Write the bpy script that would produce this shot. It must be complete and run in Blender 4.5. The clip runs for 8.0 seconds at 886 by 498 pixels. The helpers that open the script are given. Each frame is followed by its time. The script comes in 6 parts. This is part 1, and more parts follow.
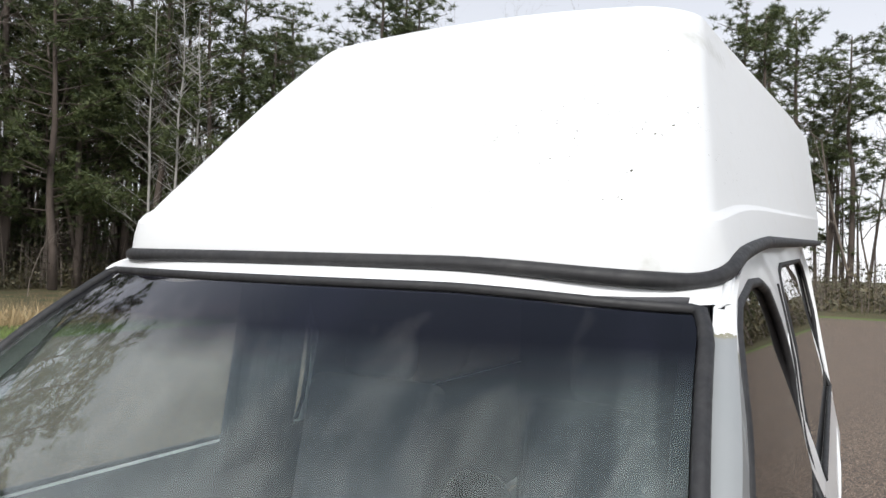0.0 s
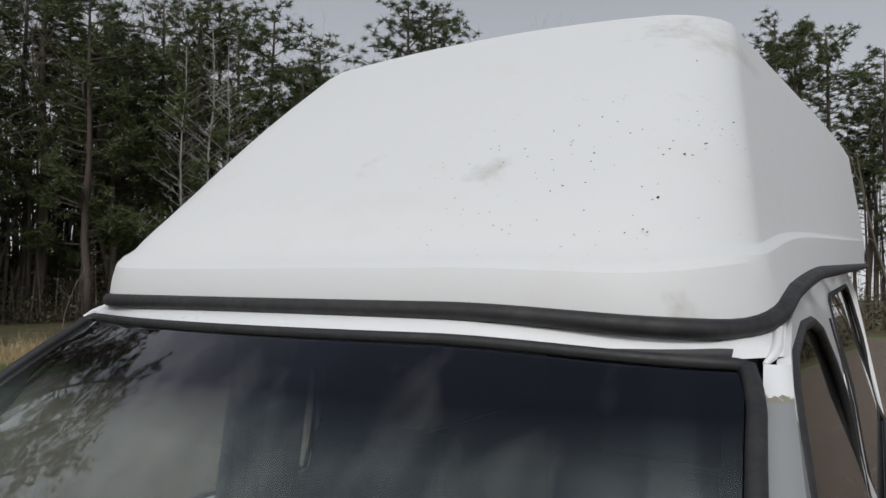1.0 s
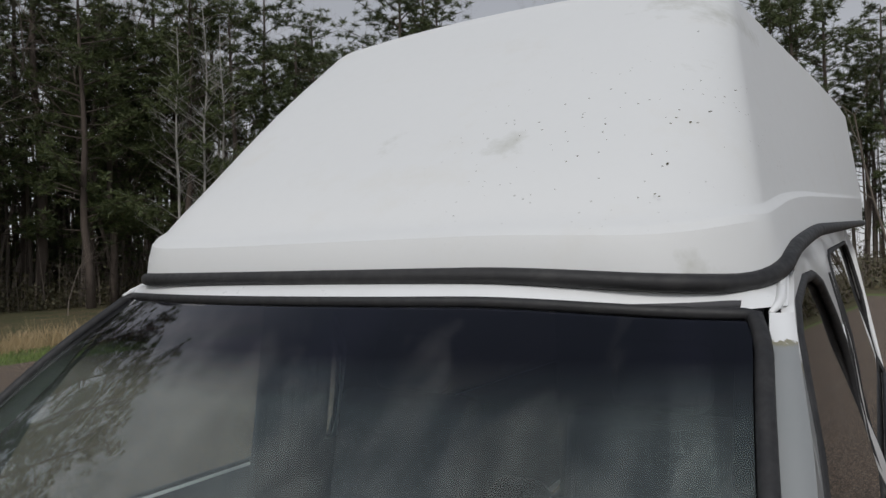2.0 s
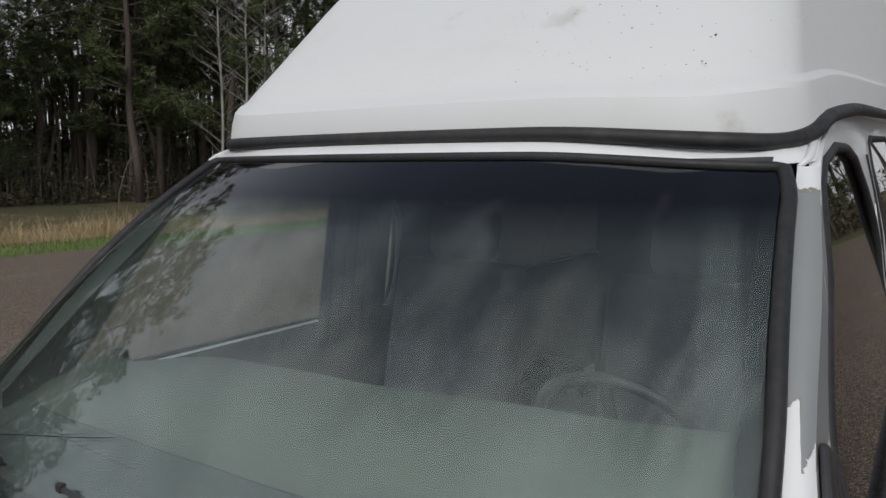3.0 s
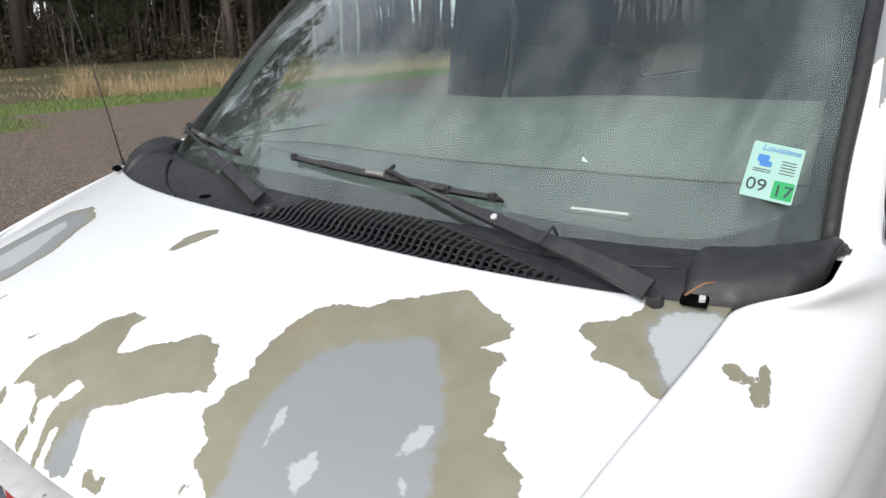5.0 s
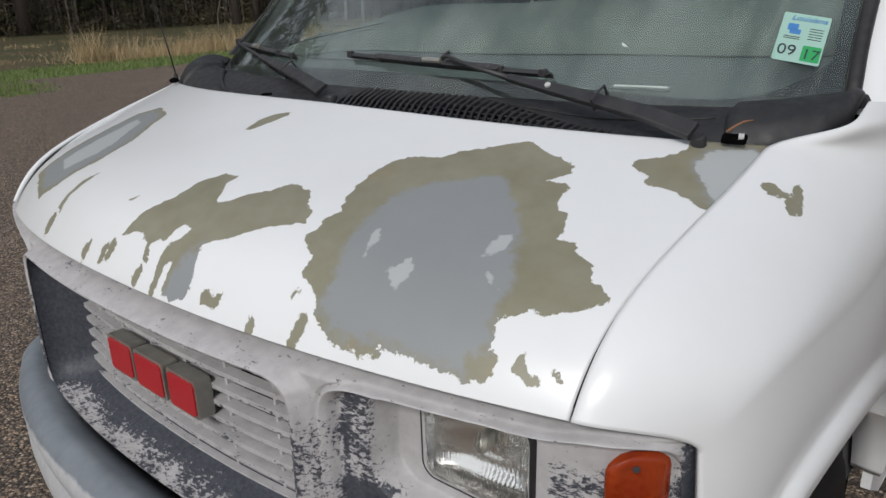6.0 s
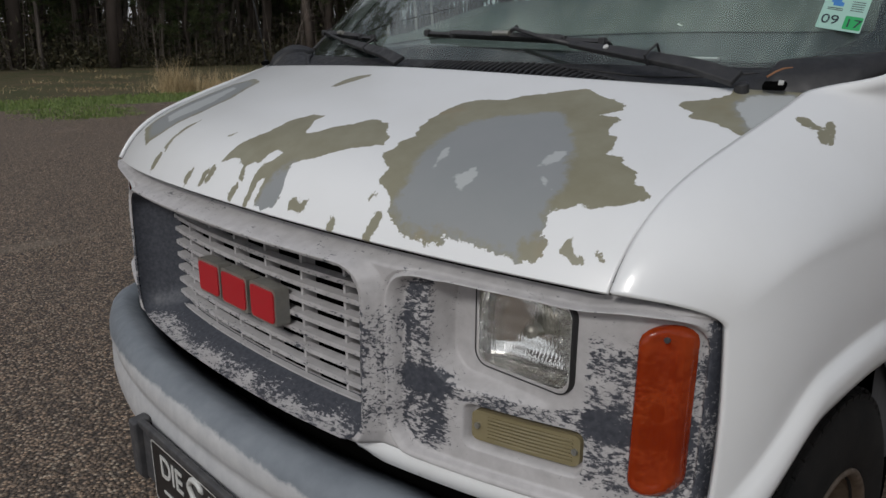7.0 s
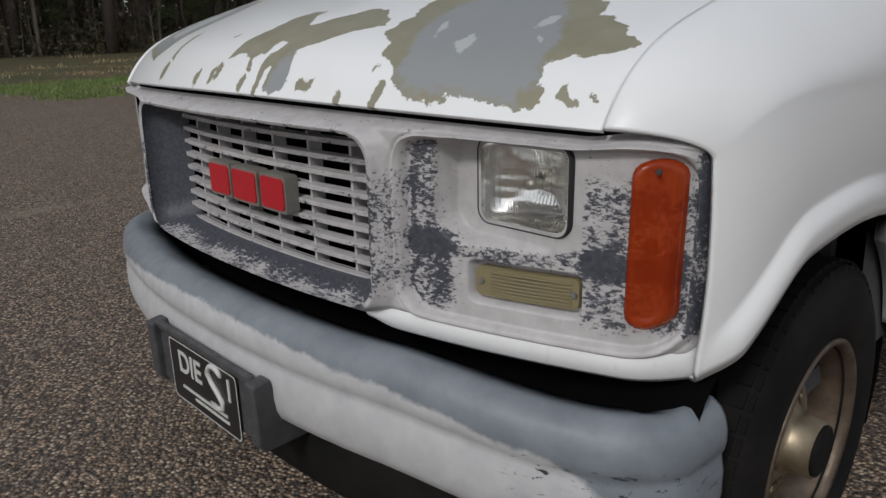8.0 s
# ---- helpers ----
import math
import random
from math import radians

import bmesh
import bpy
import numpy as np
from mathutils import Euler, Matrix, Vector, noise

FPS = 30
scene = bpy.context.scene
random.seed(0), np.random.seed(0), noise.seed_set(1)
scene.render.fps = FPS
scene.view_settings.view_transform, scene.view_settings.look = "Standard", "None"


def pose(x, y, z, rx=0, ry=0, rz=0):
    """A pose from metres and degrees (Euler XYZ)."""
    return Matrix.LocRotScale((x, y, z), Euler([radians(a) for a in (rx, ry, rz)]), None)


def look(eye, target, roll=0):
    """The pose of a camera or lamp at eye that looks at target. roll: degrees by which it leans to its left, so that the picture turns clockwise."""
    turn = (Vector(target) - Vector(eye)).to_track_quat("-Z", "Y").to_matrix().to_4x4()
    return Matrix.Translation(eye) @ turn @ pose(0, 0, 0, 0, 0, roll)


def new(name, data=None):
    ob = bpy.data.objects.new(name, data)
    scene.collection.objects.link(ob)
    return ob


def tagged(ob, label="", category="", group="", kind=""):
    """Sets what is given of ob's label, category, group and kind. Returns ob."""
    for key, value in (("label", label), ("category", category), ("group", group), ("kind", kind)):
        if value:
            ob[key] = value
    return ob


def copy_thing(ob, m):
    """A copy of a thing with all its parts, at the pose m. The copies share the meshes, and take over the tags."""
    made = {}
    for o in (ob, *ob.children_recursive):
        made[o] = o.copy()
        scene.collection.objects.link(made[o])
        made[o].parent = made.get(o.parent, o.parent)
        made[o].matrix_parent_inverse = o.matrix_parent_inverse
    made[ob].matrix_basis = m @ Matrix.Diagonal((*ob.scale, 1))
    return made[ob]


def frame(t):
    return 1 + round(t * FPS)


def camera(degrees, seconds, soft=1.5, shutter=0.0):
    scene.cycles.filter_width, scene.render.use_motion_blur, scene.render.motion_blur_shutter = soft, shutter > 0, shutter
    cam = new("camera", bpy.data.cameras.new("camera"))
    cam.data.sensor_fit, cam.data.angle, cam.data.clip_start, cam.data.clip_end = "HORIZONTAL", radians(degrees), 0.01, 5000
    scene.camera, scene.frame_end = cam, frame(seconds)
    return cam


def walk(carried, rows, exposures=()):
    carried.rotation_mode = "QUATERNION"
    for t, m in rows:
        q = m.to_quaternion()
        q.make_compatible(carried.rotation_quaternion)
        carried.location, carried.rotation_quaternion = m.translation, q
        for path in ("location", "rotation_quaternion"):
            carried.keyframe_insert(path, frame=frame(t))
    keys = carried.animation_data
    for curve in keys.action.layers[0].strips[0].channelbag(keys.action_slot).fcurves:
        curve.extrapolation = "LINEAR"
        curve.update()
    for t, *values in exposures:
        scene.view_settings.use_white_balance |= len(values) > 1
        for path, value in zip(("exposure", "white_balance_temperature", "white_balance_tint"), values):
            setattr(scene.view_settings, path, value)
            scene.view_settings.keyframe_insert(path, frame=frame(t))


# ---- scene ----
cam = camera(62.6, 8.0)
PATH = [
    (0, (0.991, 0.268, 1.986, 91.26, -1.78, 28.34)),
    (0.5, (0.954, 0.407, 1.998, 94.88, -0.58, 30.28)),
    (1, (0.946, 0.474, 2.024, 93.23, -0.72, 30.74)),
    (1.2, (0.946, 0.469, 2.025, 93.16, -0.71, 31.20)),
    (2.3, (0.958, 0.304, 1.997, 90.24, 1.82, 30.52)),
    (2.5, (0.965, 0.265, 1.973, 89.47, 1.30, 30.55)),
    (3, (1.007, 0.176, 1.923, 83.61, 0.09, 33.84)),
    (3.5, (1.016, 0.076, 1.865, 80.26, 0.87, 36.75)),
    (4, (0.999, -0.045, 1.790, 76.49, 1.53, 32.79)),
    (4.5, (1.057, -0.132, 1.743, 75.27, 1.95, 35.67)),
    (5, (1.132, -0.208, 1.685, 72.77, 1.03, 40.49)),
    (5.2, (1.152, -0.252, 1.657, 71.94, 2.05, 42.59)),
    (6.3, (1.184, -0.484, 1.517, 70.13, 1.46, 40.27)),
    (6.5, (1.198, -0.531, 1.492, 71.21, 1.84, 41.16)),
    (7, (1.296, -0.558, 1.398, 74.03, -0.19, 45.86)),
    (7.5, (1.378, -0.581, 1.314, 73.87, -0.60, 47.61)),
    (8, (1.370, -0.632, 1.232, 72.58, 1.20, 45.73)),
]
EXPOSURE = [(0, 0.42), (0.5, -0.30), (0.8, -0.46), (1.2, -0.54), (2.5, -0.68), (3.0, -0.58), (3.5, -0.05), (4.5, 0.38), (5.2, 0.22),
            (6.3, -0.66), (7, -0.86), (8, -0.64)]
walk(cam, [(t, pose(*p)) for t, p in PATH], EXPOSURE)


# ---- world, sun ----
def node(nt, kind, at=None, op="", blend="", mode="", attribute="", feature="", bands=""):
    """A shader node with its inputs set or linked."""
    n = nt.nodes.new(kind)
    if mode:
        n.data_type = mode
    if op:
        n.operation = op
    if blend:
        n.blend_type = blend
    if attribute:
        n.attribute_name = attribute
    if feature:
        n.feature = feature
    if bands:
        n.wave_type, n.bands_direction = "BANDS", bands
    for k, v in (at or {}).items():
        if isinstance(v, bpy.types.NodeSocket):
            nt.links.new(v, n.inputs[k])
        else:
            n.inputs[k].default_value = v
    return n


def build_world():
    w = bpy.data.worlds.new("overcast_sky")
    scene.world = w
    w.use_nodes = True
    nt = w.node_tree
    nt.nodes.clear()
    sky = node(nt, "ShaderNodeTexSky")
    sky.sky_type, sky.sun_disc, sky.sun_elevation, sky.sun_rotation = "NISHITA", False, radians(38), radians(161)
    coord = node(nt, "ShaderNodeTexCoord")
    flat = node(nt, "ShaderNodeMapping", {"Vector": coord.outputs["Generated"], "Scale": (2.6, 1.1, 1.6)})
    cloud = node(nt, "ShaderNodeTexNoise", {"Vector": flat.outputs[0], "Scale": 2.8, "Detail": 7.0, "Roughness": 0.58})
    up = node(nt, "ShaderNodeSeparateXYZ", {0: coord.outputs["Generated"]})
    away = node(nt, "ShaderNodeMath", {0: up.outputs[1], 1: up.outputs[2]}, op="MULTIPLY")
    thin = node(nt, "ShaderNodeMath", {0: away.outputs[0], 1: -0.84}, op="MULTIPLY")
    cover = node(nt, "ShaderNodeMath", {0: cloud.outputs["Fac"], 1: thin.outputs[0]}, op="ADD")
    ramp = node(nt, "ShaderNodeMapRange", {"Value": cover.outputs[0], "From Min": 0.40, "From Max": 0.70, "To Min": 0.0, "To Max": 1.0})
    haze = node(nt, "ShaderNodeMapRange", {"Value": up.outputs[2], "From Min": 0.15, "From Max": 0.75, "To Min": 1.0, "To Max": 0.0})
    clear = node(nt, "ShaderNodeMix", {"Factor": haze.outputs[0]}, mode="RGBA")
    cs = [s for s in clear.inputs if s.type == "RGBA"]
    cs[0].default_value, cs[1].default_value = (3.0, 3.5, 4.7, 1), (11.0, 11.2, 11.8, 1)
    tone = node(nt, "ShaderNodeMix", {"Factor": ramp.outputs[0]}, mode="RGBA")
    sock = [s for s in tone.inputs if s.type == "RGBA"]
    nt.links.new([o for o in clear.outputs if o.type == "RGBA"][0], sock[0])
    sock[1].default_value = (15.7, 16.0, 16.8, 1)
    mix = node(nt, "ShaderNodeMix", {"Factor": 0.9}, mode="RGBA")
    ms = [s for s in mix.inputs if s.type == "RGBA"]
    nt.links.new(sky.outputs[0], ms[0])
    nt.links.new([o for o in tone.outputs if o.type == "RGBA"][0], ms[1])
    bg = node(nt, "ShaderNodeBackground", {"Strength": 0.074})
    nt.links.new([o for o in mix.outputs if o.type == "RGBA"][0], bg.inputs["Color"])
    out = node(nt, "ShaderNodeOutputWorld")
    nt.links.new(bg.outputs[0], out.inputs["Surface"])


build_world()
sun = new("sun", bpy.data.lights.new("sun", "SUN"))
sun.data.energy, sun.data.angle, sun.data.color = 2.1, radians(10), (1.0, 0.98, 0.95)
sun.matrix_world = look((3.5, -10, 8.3), (0, 0, 0))


# ---- materials ----
class Mat:
    """A node material with a Principled shader and short ways to add nodes."""

    def __init__(self, name, color=(0.5, 0.5, 0.5), rough=0.5, metal=0.0, **more):
        self.m = bpy.data.materials.new(name)
        self.m.use_nodes = True
        self.nt = self.m.node_tree
        self.b = self.nt.nodes["Principled BSDF"]
        self.set("Base Color", (*color, 1))
        self.set("Roughness", rough)
        self.set("Metallic", metal)
        for k, v in more.items():
            self.set(k.replace("_", " "), v)
        self.pos = node(self.nt, "ShaderNodeTexCoord").outputs["Object"]

    def set(self, key, v):
        if isinstance(v, bpy.types.NodeSocket):
            self.nt.links.new(v, self.b.inputs[key])
        else:
            self.b.inputs[key].default_value = v

    def noise(self, scale, detail=4.0, rough=0.6, stretch=(1, 1, 1)):
        v = node(self.nt, "ShaderNodeMapping", {"Vector": self.pos, "Scale": stretch}).outputs[0]
        return node(self.nt, "ShaderNodeTexNoise", {"Vector": v, "Scale": scale, "Detail": detail, "Roughness": rough}).outputs["Fac"]

    def cells(self, scale, out="Distance", feature="F1"):
        return node(self.nt, "ShaderNodeTexVoronoi", {"Vector": self.pos, "Scale": scale}, feature=feature).outputs[out]

    def remap(self, v, a, b, lo=0.0, hi=1.0):
        return node(self.nt, "ShaderNodeMapRange", {"Value": v, "From Min": a, "From Max": b, "To Min": lo, "To Max": hi}).outputs[0]

    def math(self, op, a, b=0.0):
        return node(self.nt, "ShaderNodeMath", {0: a, 1: b}, op=op).outputs[0]

    def mix(self, f, a, b, blend="MIX"):
        n = node(self.nt, "ShaderNodeMix", mode="RGBA", blend=blend)
        s = [i for i in n.inputs if i.type == "RGBA"]
        for sock, v in ((n.inputs["Factor"], f), (s[0], a), (s[1], b)):
            if isinstance(v, bpy.types.NodeSocket):
                self.nt.links.new(v, sock)
            else:
                sock.default_value = (*v, 1) if isinstance(v, tuple) and len(v) == 3 else v
        return [o for o in n.outputs if o.type == "RGBA"][0]

    def attr(self, name):
        return node(self.nt, "ShaderNodeAttribute", attribute=name).outputs["Fac"]

    def xyz(self, axis):
        return node(self.nt, "ShaderNodeSeparateXYZ", {0: self.pos}).outputs[axis]

    def bump(self, h, strength=0.3, dist=0.002):
        self.set("Normal", node(self.nt, "ShaderNodeBump", {"Height": h, "Strength": strength, "Distance": dist}).outputs[0])


OLIVE, PRIMER, PALE = (0.262, 0.25, 0.18), (0.25, 0.265, 0.268), (0.45, 0.47, 0.47)
WHITE = (0.79, 0.80, 0.805)


def paint_white():
    m = Mat("white_paint", WHITE, 0.32, Coat_Weight=0.3, Coat_Roughness=0.12)
    dirt = m.remap(m.noise(6, 6), 0.45, 0.8)
    m.set("Base Color", m.mix(m.math("MULTIPLY", dirt, 0.25), WHITE, (0.62, 0.61, 0.57)))
    m.set("Roughness", m.remap(m.noise(40, 5), 0.3, 0.8, 0.26, 0.45))
    m.bump(m.noise(300, 2), 0.05, 0.0006)
    return m.m


def paint_peeling():
    """White topcoat flaked off along the attribute 'peel'; grey primer along 'primer'; pale worn spots along 'pale'."""
    m = Mat("peeling_white_paint", WHITE, 0.3)
    rag = m.math("MULTIPLY", m.math("SUBTRACT", m.noise(55, 6, 0.65), 0.5), 0.022)
    fine = m.math("MULTIPLY", m.math("SUBTRACT", m.noise(260, 3, 0.6), 0.5), 0.006)
    rough_edge = m.math("ADD", rag, fine)
    peel = m.remap(m.math("ADD", m.attr("peel"), rough_edge), -0.0005, 0.0005)
    prim = m.remap(m.math("ADD", m.attr("primer"), m.math("MULTIPLY", rag, 2.0)), -0.006, 0.008)
    pale = m.remap(m.math("ADD", m.attr("pale"), rag), -0.001, 0.002)
    dirt = m.remap(m.noise(5, 6), 0.45, 0.85, 0.0, 0.2)
    white = m.mix(dirt, WHITE, (0.64, 0.63, 0.6))
    olive = m.mix(m.remap(m.noise(14, 6), 0.35, 0.7), OLIVE, (0.21, 0.195, 0.13))
    rusty = m.mix(m.remap(m.noise(9, 4), 0.6, 0.72, 0.0, 0.35), olive, (0.27, 0.19, 0.1))
    grey = m.mix(m.remap(m.noise(11, 6), 0.35, 0.7), PRIMER, (0.265, 0.275, 0.28))
    under = m.mix(prim, rusty, m.mix(m.math("MULTIPLY", pale, 0.85), grey, PALE))
    m.set("Base Color", m.mix(peel, white, under))
    m.set("Roughness", m.remap(peel, 0, 1, 0.3, 0.42))
    m.set("Coat Weight", m.remap(peel, 0, 1, 0.35, 0.0))
    m.bump(m.math("ADD", m.math("MULTIPLY", peel, -1.0), m.math("MULTIPLY", m.noise(200, 3), 0.15)), 0.35, 0.0012)
    return m.m


def plastic_weathered():
    """Grille surround: white paint worn to dark grey plastic in flecks, most where 'worn' is high."""
    m = Mat("worn_painted_plastic", (0.6, 0.6, 0.6), 0.55)
    flake = m.noise(150, 9, 0.76, (0.55, 1, 1.3))
    blot = m.noise(17, 3)
    fleck = m.math("MULTIPLY", m.math("SUBTRACT", flake, 0.5), 1.9)
    f = m.math("ADD", m.math("ADD", fleck, m.math("MULTIPLY", m.math("SUBTRACT", blot, 0.5), 0.7)), m.attr("worn"))
    dark = m.remap(f, 0.48, 0.54)
    chalk = m.mix(m.remap(m.noise(30, 5), 0.3, 0.7), (0.40, 0.386, 0.388), (0.52, 0.506, 0.508))
    bare = m.mix(m.remap(m.noise(120, 4), 0.35, 0.7), (0.036, 0.040, 0.052), (0.075, 0.08, 0.097))
    m.set("Base Color", m.mix(dark, chalk, bare))
    m.bump(m.math("SUBTRACT", m.math("MULTIPLY", m.noise(220, 3), 0.3), dark), 0.25, 0.0008)
    return m.m


def plastic_black(name, c=0.025, rough=0.5):
    m = Mat(name, (c, c, c * 1.06), rough)
    d = m.remap(m.noise(25, 6), 0.45, 0.85, 0.0, 0.6)
    m.set("Base Color", m.mix(d, (c, c, c * 1.08), (c * 2.4 + 0.01, c * 2.3 + 0.01, c * 2.2 + 0.01)))
    m.set("Roughness", m.remap(m.noise(60, 4), 0.3, 0.7, rough - 0.1, rough + 0.12))
    m.bump(m.noise(450, 2), 0.15, 0.0006)
    return m.m


def bumper_paint():
    """Blue-grey plastic above and below, chalky white paint left on the bulge; the border is ragged."""
    m = Mat("worn_bumper", (0.4, 0.4, 0.4), 0.5)
    rag = m.math("MULTIPLY", m.math("SUBTRACT", m.noise(22, 7, 0.65), 0.5), 0.035)
    white = m.remap(m.math("ADD", m.attr("white"), rag), -0.003, 0.006)
    grey = m.mix(m.remap(m.noise(13, 6), 0.3, 0.7), (0.155, 0.175, 0.20), (0.22, 0.245, 0.272))
    chalk = m.mix(m.remap(m.noise(20, 6), 0.3, 0.75), (0.52, 0.52, 0.525), (0.4, 0.405, 0.42))
    chip = m.remap(m.noise(34, 7, 0.7, (1, 1, 3)), 0.60, 0.61)
    m.set("Base Color", m.mix(m.math("MULTIPLY", chip, m.attr("chip")), m.mix(white, grey, chalk), (0.03, 0.03, 0.032)))
    m.set("Roughness", m.remap(m.noise(40, 4), 0.3, 0.7, 0.42, 0.6))
    m.bump(m.noise(180, 3), 0.2, 0.0008)
    return m.m


def fibreglass():
    """White gelcoat of the high top with stains, lichen spots and specks."""
    m = Mat("white_gelcoat", (0.70, 0.71, 0.71), 0.5)
    stain = m.remap(m.noise(3.0, 7, 0.65), 0.56, 0.8, 0.0, 0.35)
    c = m.mix(stain, (0.70, 0.71, 0.71), (0.6, 0.565, 0.48))
    sm = m.math("ADD", m.attr("smudge"), m.math("MULTIPLY", m.math("SUBTRACT", m.noise(28, 5), 0.5), 0.9))
    c = m.mix(m.remap(sm, 0.35, 0.75, 0.0, 0.5), c, (0.36, 0.36, 0.3))
    speck = node(m.nt, "ShaderNodeTexVoronoi", {"Vector": m.pos, "Scale": 52.0, "Randomness": 1.0})
    sel = m.math("GREATER_THAN", node(m.nt, "ShaderNodeSeparateColor", {0: speck.outputs["Color"]}).outputs[0], 0.4)
    spot = m.math("MULTIPLY", m.math("LESS_THAN", speck.outputs["Distance"], m.remap(m.noise(90, 2), 0.3, 0.7, 0.03, 0.17)), sel)
    c = m.mix(m.math("MULTIPLY", spot, m.attr("specks")), c, (0.12, 0.115, 0.085))
    m.set("Base Color", c)
    m.set("Roughness", m.remap(m.noise(30, 5), 0.3, 0.8, 0.5, 0.65))
    m.bump(m.noise(16, 4), 0.06, 0.004)
    return m.m


def glass(name, tint, rough=0.0):
    return Mat(name, tint, rough, Transmission_Weight=1.0, IOR=1.5).m


def windshield_glass():
    """Greenish glass whose top band is tinted dark blue."""
    m = Mat("windshield_glass", (0.8, 0.9, 0.86), 0.0, Transmission_Weight=1.0, IOR=1.52)
    f = m.remap(m.xyz(2), 1.79, 1.862)
    m.set("Base Color", m.mix(f, (0.79, 0.90, 0.87), (0.055, 0.05, 0.09)))
    streak = m.remap(m.noise(6, 4, 0.5, (1.0, 0.15, 0.15)), 0.45, 0.72)
    film = m.math("MULTIPLY", streak, m.remap(m.noise(2.2, 3, 0.5), 0.35, 0.7))
    lean = m.math("ADD", m.xyz(0), m.math("MULTIPLY", m.xyz(2), 0.30))
    strip = m.math("MULTIPLY", m.remap(lean, 1.238, 1.252), m.remap(lean, 1.302, 1.29))
    scuff = m.math("MULTIPLY", m.remap(m.noise(130, 5, 0.7, (1, 0.5, 0.5)), 0.60, 0.68, 0.0, 0.35), m.remap(m.noise(14, 3), 0.45, 0.6))
    scuff = m.math("MULTIPLY", m.math("MULTIPLY", strip, m.math("ADD", scuff, 0.02)), m.remap(m.xyz(2), 1.58, 1.62))
    m.set("Transmission Weight", m.math("SUBTRACT", m.remap(film, 0.0, 1.0, 0.990, 0.935), scuff))
    return m.m


def asphalt_and_grass():
    """Exposed-aggregate asphalt, with grass beyond its ragged edges."""
    m = Mat("asphalt_and_field", (0.05, 0.05, 0.05), 0.85)
    v = node(m.nt, "ShaderNodeTexVoronoi", {"Vector": m.pos, "Scale": 80.0})
    big = node(m.nt, "ShaderNodeTexVoronoi", {"Vector": m.pos, "Scale": 42.0})
    r1 = node(m.nt, "ShaderNodeSeparateColor", {0: v.outputs["Color"]})
    stone = m.mix(m.math("POWER", r1.outputs[0], 1.6), (0.045, 0.033, 0.025), (0.60, 0.43, 0.30))
    stone = m.mix(m.remap(r1.outputs[1], 0.84, 0.90), stone, (0.6, 0.49, 0.37))
    r2 = node(m.nt, "ShaderNodeSeparateColor", {0: big.outputs["Color"]})
    stone = m.mix(m.math("MULTIPLY", m.remap(r2.outputs[0], 0.8, 0.85), 0.7), stone, (0.17, 0.13, 0.1))
    stone = m.mix(m.remap(v.outputs["Distance"], 0.3, 0.75), stone, (0.042, 0.035, 0.03))
    patch = m.remap(m.noise(0.35, 6, 0.6), 0.35, 0.7)
    stone = m.mix(m.math("MULTIPLY", patch, 0.35), stone, (0.145, 0.115, 0.092))
    pale = m.remap(m.noise(0.55, 5, 0.55, (1, 0.35, 1)), 0.64, 0.7, 0.0, 0.55)
    stone = m.mix(pale, stone, (0.27, 0.225, 0.175))
    turf = m.mix(m.noise(1.4, 7), (0.035, 0.047, 0.014), (0.105, 0.10, 0.04))
    turf = m.mix(m.remap(m.noise(0.5, 5), 0.4, 0.65), turf, (0.12, 0.09, 0.048))
    lush = m.mix(m.noise(3, 6), (0.08, 0.125, 0.03), (0.17, 0.21, 0.06))
    x, y = m.xyz(0), m.xyz(1)
    wob = m.math("MULTIPLY", m.math("SUBTRACT", m.noise(0.6, 5), 0.5), 1.6)
    west = m.math("SUBTRACT", m.math("MULTIPLY", x, -1.0), m.math("ADD", wob, 15.7))
    far = m.math("SUBTRACT", y, m.math("ADD", wob, 40.0))
    east = m.math("SUBTRACT", x, m.math("ADD", wob, 17.0))
    south = m.math("SUBTRACT", m.math("MULTIPLY", y, -1.0), m.math("ADD", wob, 40.0))
    off = m.math("MAXIMUM", m.math("MAXIMUM", west, far), m.math("MAXIMUM", east, south))
    field = m.mix(m.remap(off, 1.2, 2.6), lush, turf)
    on_grass = m.remap(off, -0.06, 0.06)
    m.set("Base Color", m.mix(on_grass, stone, field))
    h = m.math("ADD", m.math("MULTIPLY", v.outputs["Distance"], -1.0), m.math("MULTIPLY", m.noise(14, 5), 0.8))
    m.bump(h, 1.0, 0.009)
    m.set("Roughness", m.remap(r1.outputs[2], 0, 1, 0.75, 0.97))
    return m.m


def foliage(name, a, b, rough=0.6):
    m = Mat(name, a, rough)
    isl = node(m.nt, "ShaderNodeNewGeometry").outputs["Random Per Island"]
    rnd = node(m.nt, "ShaderNodeObjectInfo").outputs["Random"]
    c = m.mix(isl, a, b)
    m.set("Base Color", m.mix(m.math("MULTIPLY", rnd, 0.35), c, tuple(v * 0.55 for v in a)))
    return m.m


def bark(name, a, b):
    m = Mat(name, a, 0.9)
    m.set("Base Color", m.mix(m.noise(6, 6, 0.65, (1, 1, 0.25)), a, b))
    m.bump(m.noise(12, 5, 0.6, (1, 1, 0.3)), 0.6, 0.02)
    return m.m


